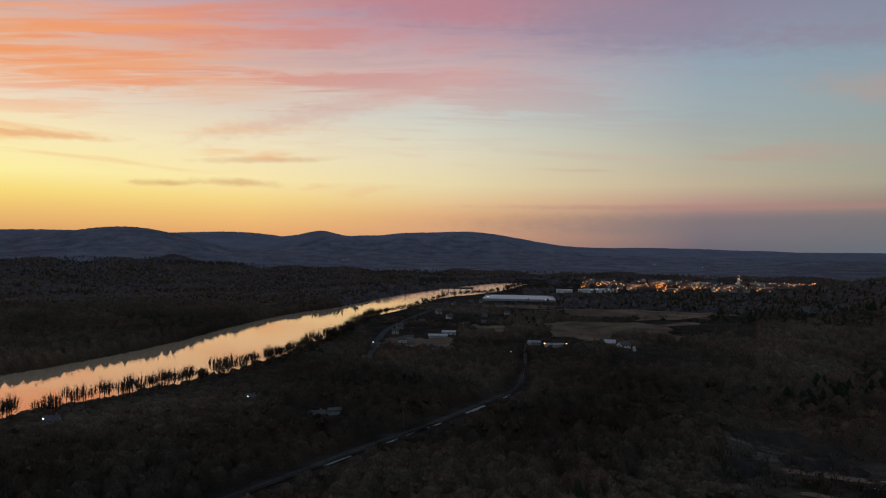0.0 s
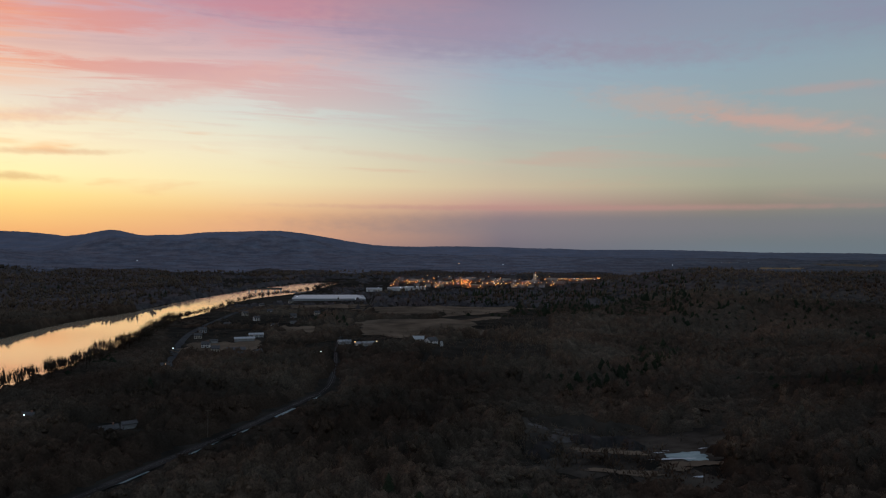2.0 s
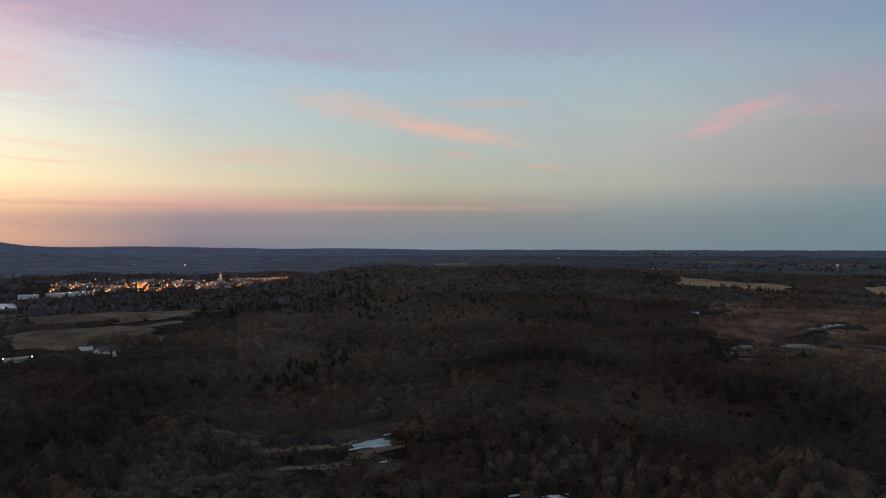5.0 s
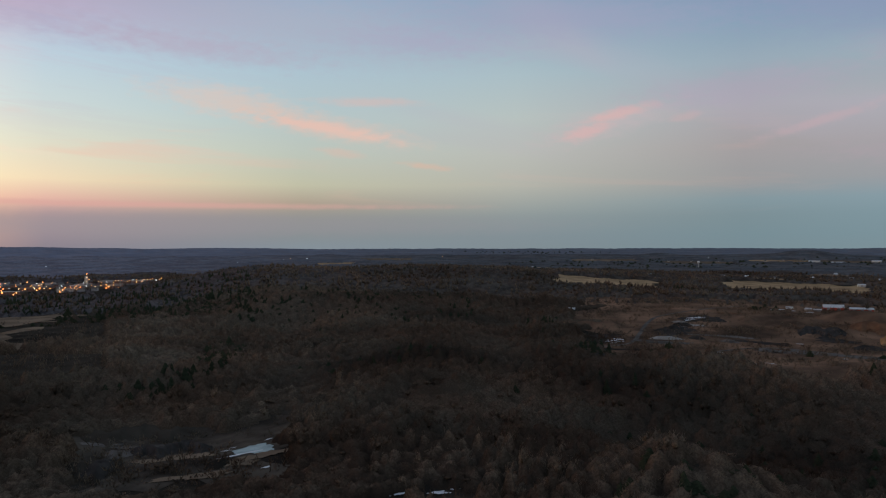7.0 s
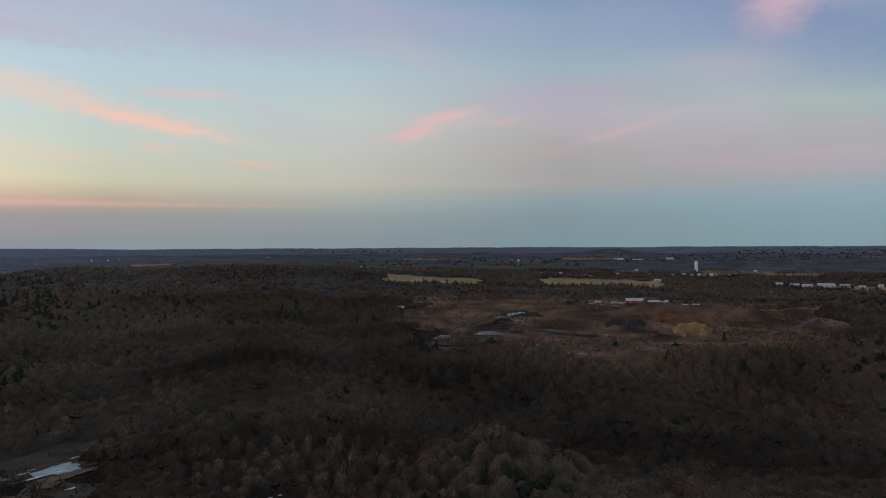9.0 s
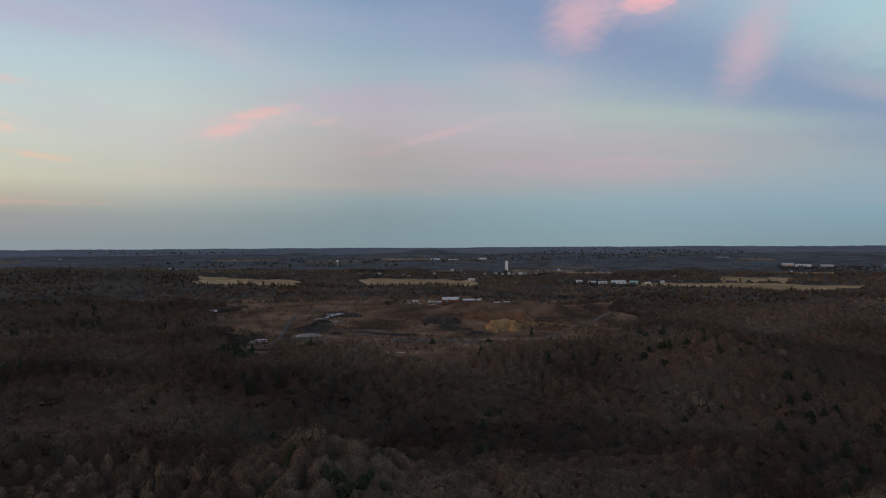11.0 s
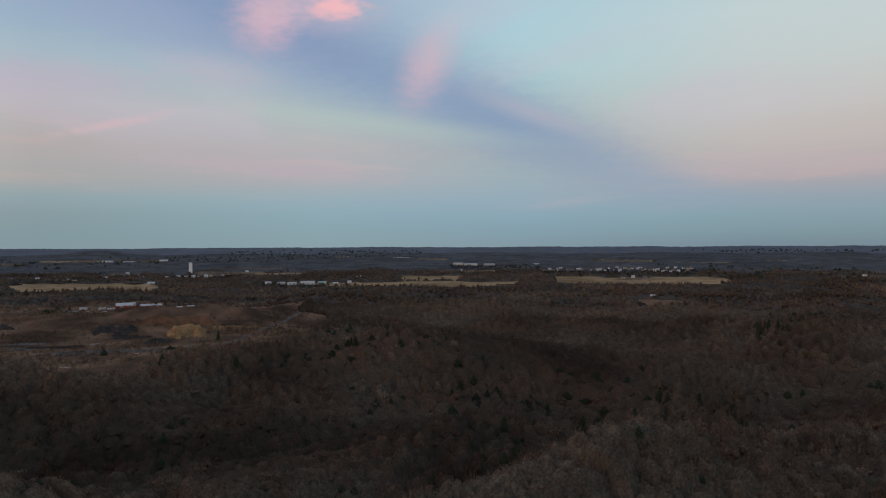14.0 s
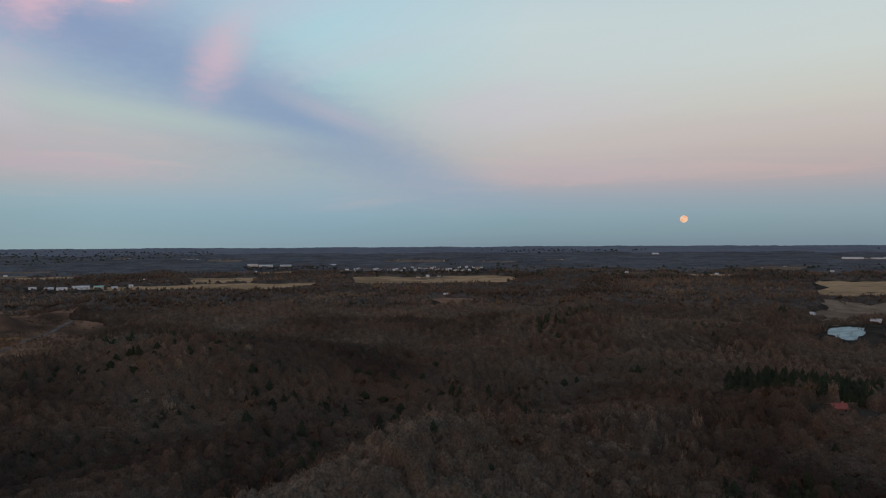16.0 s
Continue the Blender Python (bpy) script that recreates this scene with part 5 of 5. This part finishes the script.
wall_bank("earth_bank", 76.5, 88.5, 965, 12, 70, SOIL, "long worn brown bank above the pit floor", 1.0)
wall_bank("earth_bank", 71.0, 77.5, 930, 4, 90, SOIL, "brown overgrown bank beside the haul road", 2.9)
wall_bank("earth_bank", 57.5, 63.5, 850, 5, 60, SOIL, "low brown bank at the pit's edge", 3.1)
wall_bank("earth_bank", 75.5, 78.6, 880, 5, 40, SPOIL, "dark eroded bank in the pit", 4.4)
wall_bank("sand_bank", 80.6, 83.4, 830, 9, 60, SAND, "orange sand face dug into the bank", 1.7)
wall_bank("sand_bank", 78.6, 84.5, 925, 8, 40, RUST, "reddish cut face above the sand", 0.6)
for i, (az, r, w, h) in enumerate(((66.5, 838, 10, 5), (66.9, 856, 11, 6), (67.2, 832, 12, 5), (67.7, 900, 12, 4.5), (68.7, 798, 10, 3.5), (67.0, 872, 10, 5), (77.8, 905, 14, 8), (79.9, 796, 14, 5), (61.9, 625, 12, 4), (71.0, 790, 10, 3), (73.5, 745, 13, 3))):
    mound("spoil_mound", *polar(az, r), w, w * 0.6, h * 0.8, SPOIL if i < 9 else GRAVEL, -az, ("dark spoil heap on the pit floor", "grey gravel heap on the pit floor")[i > 8], i)
mound("gravel_mound", *polar(66.4, 785), 17, 6, 3, PALE, -67, "pale gravel heap beside dark spoil", 7, category="gravel heap")
mound("gravel_mound", *polar(67.5, 925), 12, 5, 2, PALE, -67, "small pale gravel heap on the pit floor", 4, category="gravel heap")
for i, (az, r, size) in enumerate(((68.2, 948, 9), (68.6, 960, 13), (69.0, 966, 8), (68.0, 938, 6), (62.5, 758, 8), (62.9, 768, 9), (62.1, 748, 5), (63.1, 752, 5), (62.6, 742, 4), (67.0, 616, 7), (63.8, 602, 5), (59.7, 1062, 12), (60.5, 1054, 8), (73.0, 590, 4),
                                   (73.8, 604, 5), (68.5, 632, 4), (78.5, 710, 4), (75.7, 804, 5), (82.0, 745, 4), (74.5, 1086, 9), (76.3, 1064, 9), (73.9, 1080, 5), (75.3, 1076, 6), (84.6, 705, 5), (70.2, 650, 4), (54.5, 770, 14), (55.3, 778, 10), (56.2, 760, 8))):
    x, y = polar(az, r)
    blot("snow_patch", x, y, size * 0.6, size * 0.35, SNOW, -az + 15 * math.sin(i), 1.2, "small patch of old snow on bare ground", "snow", ragged=0.5, seed=i * 1.9)
for i, (az, r, a, b, mat) in enumerate(((67.0, 850, 20, 40, SPOIL), (69.0, 960, 22, 30, SPOIL), (73.5, 800, 24, 12, SPOIL), (78, 850, 22, 16, SPOIL), (62, 800, 20, 16, SPOIL), (68.2, 905, 16, 10, PALE), (70.5, 830, 30, 9, GRAVEL), (66.2, 760, 26, 12, GRAVEL), (76, 745, 46, 12, GRAVEL), (80, 735, 34, 9, GRAVEL),
                                        (85, 900, 34, 22, SAND), (78.5, 1010, 34, 16, SAND), (82, 1080, 60, 14, SAND), (86, 850, 26, 18, RUST), (82.5, 985, 60, 26, RUST), (76.5, 990, 26, 16, RUST), (72.5, 1010, 30, 16, RUST), (62, 690, 24, 8, SPOIL))):
    x, y = polar(az, r)
    blot("worn_ground", x, y, a, b, mat, -az, 0.45 + 0.02 * i, ("dark wet ground on the pit floor", "pale gravel spread on the pit floor", "orange sand showing through the soil", "reddish bare clay on the pit slope", "pale crushed stone on the pit floor")[(SPOIL, GRAVEL, SAND, RUST, PALE).index(mat)], "bare ground", ragged=0.4, seed=i * 1.3)
barn = shed(1090, 236, facing(1090, 236) + 6, 25, 13, 4.2, 3.2, RED, TIN, "barn", "red barn with a white metal roof above the pit", "barn", doors=2)
shed(1106, 205, facing(1106, 205) + 6, 28, 11, 3.0, 1.8, RED, TIN, "barn", "low red barn with a white metal roof", "barn", doors=3)
for i, (az, r) in enumerate(((76.2, 1100), (76.8, 1090), (75.0, 1110), (81.5, 1110), (82.3, 1120))):
    x, y = polar(az, r)
    shed(x, y, facing(x, y), 9, 4, 2.4, 0.6, (CREAM, GREY, WHITE)[i % 3], TIN, "site_cabin", "small site cabin with a pale roof", "cabin", doors=1)
street_lamp(652, 416, WARM, 5, 0.9, "bright lamp in the pit yard", "yard lamps")

# ---- quarry pond and hollow in the near wood ----
patch("quarry_floor", 20.5, 37.4, 312, 440, LITTER, 0.25, "rough bare ground round a small pond", "clearing", 0.22, fine=(44, 22), seed=4)
blot("water", 206, 302, 8.5, 11, ICE, -35, 0.5, "small pale icy pond in a clearing", "pond", ragged=0.32, seed=2.0)
blot("snow_patch", 197, 300, 7, 1.5, SNOW, -20, 0.55, "thin rim of ice beside the pond", "snow", ragged=0.5, seed=1)
for i, (x, y, s) in enumerate(((198, 315, 2.2), (204, 318, 1.6), (222, 313, 2.4), (228, 306, 1.6), (236, 300, 2.4), (190, 270, 2.6), (243, 296, 3.0), (186, 303, 1.2), (198, 209, 4.0), (206, 199, 4.5), (215, 189, 4.5), (236, 184, 3.0), (224, 186, 3.0))):
    blot("snow_patch", x, y, s, s * 0.3, SNOW, -35 + 9 * i % 30, 0.6, "thin patch of old snow on bare ground", "snow", ragged=0.5, seed=i * 2.3)
wall_bank("earth_bank", 25.2, 31.2, 382, 4.0, 22, SPOIL, "dark steep crescent bank of a dug hollow", 0.7)
wall_bank("earth_bank", 22.0, 30.0, 424, 3, 30, GROUND, "dark curved upper bank of a dug hollow", 2.2)
wall_bank("earth_bank", 21.0, 25.0, 345, 2.5, 34, GROUND, "gullied dark bank beside the hollow", 5.1)
mound("spoil_mound", *polar(23.4, 362), 16, 9, 4, SPOIL, 60, "dark rounded heap inside the hollow", 2)
mound("spoil_mound", *polar(31.5, 345), 9, 6, 2, GROUND, 20, "low dark heap near the pond", 6)
mound("gravel_apron", *polar(24.6, 396), 9, 12, 1.0, GRAVEL, -25, "pale gravel apron beside the hollow", 5, category="gravel heap")
for i, (az, r, a, b, mat) in enumerate(((26.5, 412, 16, 5, GRAVEL), (28.5, 372, 15, 9, MEADOW), (23.5, 420, 10, 4, GRAVEL), (33.0, 345, 12, 6, MEADOW), (35.5, 352, 9, 5, MEADOW), (30.0, 330, 14, 5, MEADOW))):
    blot("worn_ground", *polar(az, r), a, b, mat, -az, 0.5 + 0.02 * i, "pale gravel spread in the hollow" if mat is GRAVEL else "dry grass tufts in the dug hollow", "bare ground", ragged=0.45, seed=i * 1.7)

# ---- plateau: water tower, farms, village ----
tower = base("water_tower", *polar(82.3, 2318), 0, "tall white cylindrical water tower", "water tower")
part("foot", [tube(6.0, 5.4, -2, 3, 20)], CONCRETE, tower)
part("shell", [tube(5.0, 5.0, 3, 34, 24)], BRIGHT, tower)
part("roof", [tube(5.15, 0.6, 34, 36.4, 24)], TIN, tower)
part("ladder", [box(-0.3, 0.3, -5.3, -5.05, 3, 34)], STEEL, tower)
bulb = base("water_tank", *polar(68.8, 2600), 0, "small white bulb-shaped water tank on a stem", "water tank")
part("stem", [tube(2.2, 1.4, -2, 22, 12)], CONCRETE, bulb)
part("tank", [ball(5.0, 0, 0, 25, 0.75)], BRIGHT, bulb)
for i, (az, r, w, d, h, wall, roof, label) in enumerate((
        (88.0, 1840, 20, 10, 5, WHITE, TIN, "white farm shed with a pale roof"), (89.0, 1790, 24, 12, 5, GREY, TIN, "grey farm shed with a pale roof"), (89.8, 1770, 28, 14, 6, WHITE, TIN, "white farm shed with a pale roof"),
        (91.0, 1790, 46, 24, 8, WHITE, TIN, "large white farm hall with a pale roof"), (92.2, 1800, 30, 20, 7, CREAM, GREENTIN, "farm hall with a green metal roof"), (93.2, 1790, 18, 10, 5, CREAM, TIN, "cream farm shed with a pale roof"),
        (94.3, 1830, 12, 9, 6, WHITE, TIN, "white gabled farm shed"), (79.5, 1850, 22, 12, 5, WHITE, TIN, "white farm shed beside a tan field"), (67.0, 1780, 26, 10, 4, WHITE, TIN, "low white shed at the field edge"),
        (72.0, 1540, 24, 10, 4, WHITE, TIN, "low white shed before a tan field"), (74.5, 1545, 30, 10, 4, WHITE, TIN, "low white shed before a tan field"), (76.0, 1560, 18, 9, 4, GREY, TIN, "low grey shed before a tan field"),
        (70.5, 1500, 22, 9, 4, WHITE, TIN, "low white shed at the wood's edge"), (59.3, 1030, 14, 8, 3, WHITE, TIN, "white shed in bare brush"), (95.2, 1980, 30, 12, 5, WHITE, TIN, "white farm shed in a tan field"),
        (97.0, 1930, 40, 14, 5, WHITE, TIN, "long white farm shed in a tan field"), (84.2, 2950, 60, 14, 6, WHITE, TIN, "long pale shed far off"), (76.6, 3200, 50, 24, 9, WHITE, TIN, "white hall on a cleared hill"),
        (78.0, 3150, 70, 20, 8, WHITE, TIN, "long white hall on a cleared hill"), (80.4, 3250, 40, 24, 9, WHITE, TIN, "white hall on a cleared hill"), (103.0, 2740, 46, 20, 9, CREAM, TIN, "pale works hall beyond the fields"),
        (104.0, 2720, 60, 24, 8, WHITE, TIN, "long white works hall beyond the fields"), (105.5, 2700, 50, 18, 7, GREY, TIN, "grey works hall beyond the fields"), (109.2, 2660, 26, 18, 9, WHITE, TIN, "white barn beside dark trees"),
        (149.2, 955, 14, 9, 5, WHITE, TIN, "white farm barn beside the pond"), (150.2, 945, 14, 9, 5, WHITE, TIN, "white farm barn beside the pond"), (147.8, 3200, 90, 26, 10, WHITE, TIN, "white works hall far off"), (149.4, 3150, 70, 24, 10, GREY, TIN, "grey works hall far off"),
        (134.5, 3520, 34, 24, 16, WHITE, TIN, "white mill far off in the woods"), (98.5, 3300, 100, 20, 8, WHITE, TIN, "long pale hall far off"))):
    x, y = polar(az, r)
    k = 0.72 if r < 2500 else 0.8
    shed(x, y, facing(x, y) + (i * 29) % 30 - 15, w * k, d * k, h * 0.68, 1.6 + h * 0.1, wall, roof, "farm_shed" if r < 2500 else "works_hall", label, "shed" if r < 2500 else "hall", doors=max(1, w // 14))
for i, (az, r) in enumerate(((145.2, 1106), (82.0, 2190), (82.5, 2170), (82.9, 2185), (83.4, 2170), (83.8, 2195), (81.4, 2160), (84.6, 2210), (80.6, 2060), (79.9, 2080), (78.9, 2090), (77.7, 2095), (76.5, 2080), (66.4, 1790), (65.2, 1810),
                             (86.6, 2440), (87.2, 2450), (85.9, 2420), (95.3, 1990), (101.0, 2120), (118.2, 1290), (95.6, 1850))):
    x, y = polar(az, r)
    house(x, y, facing(x, y) + (i * 47) % 60 - 30, 10, 8, 4.6, 2.8, (WHITE, CREAM)[i % 2], (TIN, SHINGLE)[i % 2], "farmhouse",
          ("white farmhouse with a pale roof among bare trees", "cream farmhouse with a dark roof among bare trees")[i % 2], group="scattered farmhouses", storeys=2, bays=3)
for i in range(46):
    az = 110.8 + 10.4 * ((i * 0.6180339) % 1.0)
    r = 2310 + 190 * ((i * 0.7548777) % 1.0)
    x, y = polar(az, r)
    house(x, y, facing(x, y) + (i * 53) % 70 - 35, 8 + i % 4, 7.5, 4.6, 2.8, (WHITE, WHITE, CREAM, GREY)[i % 4], (SHINGLE, TIN, SHINGLE)[i % 3], "village_house",
          ("white village house with a pitched roof", "white village house with a pitched roof", "cream village house with a pitched roof", "grey village house with a pitched roof")[i % 4], group="houses of the village", bays=3)
for i, (_, a0, a1, r0, r1, *_) in enumerate(FAR_FIELDS):
    for k in range(3):
        az, r = a0 + (a1 - a0) * ((0.15 + 0.35 * k + 0.23 * i) % 1.0), r1 - 25 - (12 + i * 7 % 30) * k
        x, y = polar(az, r)
        house(x, y, facing(x, y) + (i * 53 + k * 31) % 40 - 20, 9, 7, 4.2, 2.6, (WHITE, GREY, CREAM)[k], (SHINGLE, TIN)[i % 2 * (k == 0)], "far_house", "distant pale house beside a far field", group="distant houses", bays=2, chimney=False)
for i, (az, r) in enumerate(((16.5, 2900), (20.0, 2850), (36.5, 3300), (37.0, 3320), (37.6, 3310), (38.3, 3330), (39.2, 3350), (33.0, 3000), (-8.0, 2700), (-7.6, 2690), (69.5, 3400), (107.3, 3100), (49.0, 3500), (55.5, 2900))):
    x, y = polar(az, r)
    street_lamp(x, y, COOL if i % 3 else WARM, 9, 1.0, "distant cool white lamp in the hills", "distant lamps")

# ---- farm pond and red-roofed house ----
blot("water", *polar(147.4, 868), 17, 38, ICE, -147, 0.6, "pale icy farm pond beside a white barn", "pond", ragged=0.22, seed=3.1)
house(256, -393, facing(256, -393) + 25, 8, 6, 2.8, 2.4, TIMBER, DULLRED, "cabin", "small wooden house with a red roof in dark trees", "house", storeys=1)
for i in range(10):
    x, y = polar(148.0 + 0.25 * i, 372 + 9 * ((i * 0.618) % 1) * 3)
    blot("snow_patch", x, y, 3.0, 1.2, SNOW, 30 * i, 0.5, "thin patch of old snow under bare trees", "snow", ragged=0.5, seed=i * 1.1)

# ---- the setting moon ----
d = 4700
x, y = polar(136.6, d)
moon = new("moon", bpy.data.meshes.new("moon"))
bm = bmesh.new()
bmesh.ops.create_uvsphere(bm, u_segments=28, v_segments=18, radius=24)
bm.to_mesh(moon.data)
bm.free()
moon.data.materials.append(MOON)
moon.location, moon.scale = (x, y, EYE + d * math.tan(radians(1.83))), (1, 1, 0.93)
tagged(moon, "pale orange full moon low over the horizon", "moon", kind="structure")
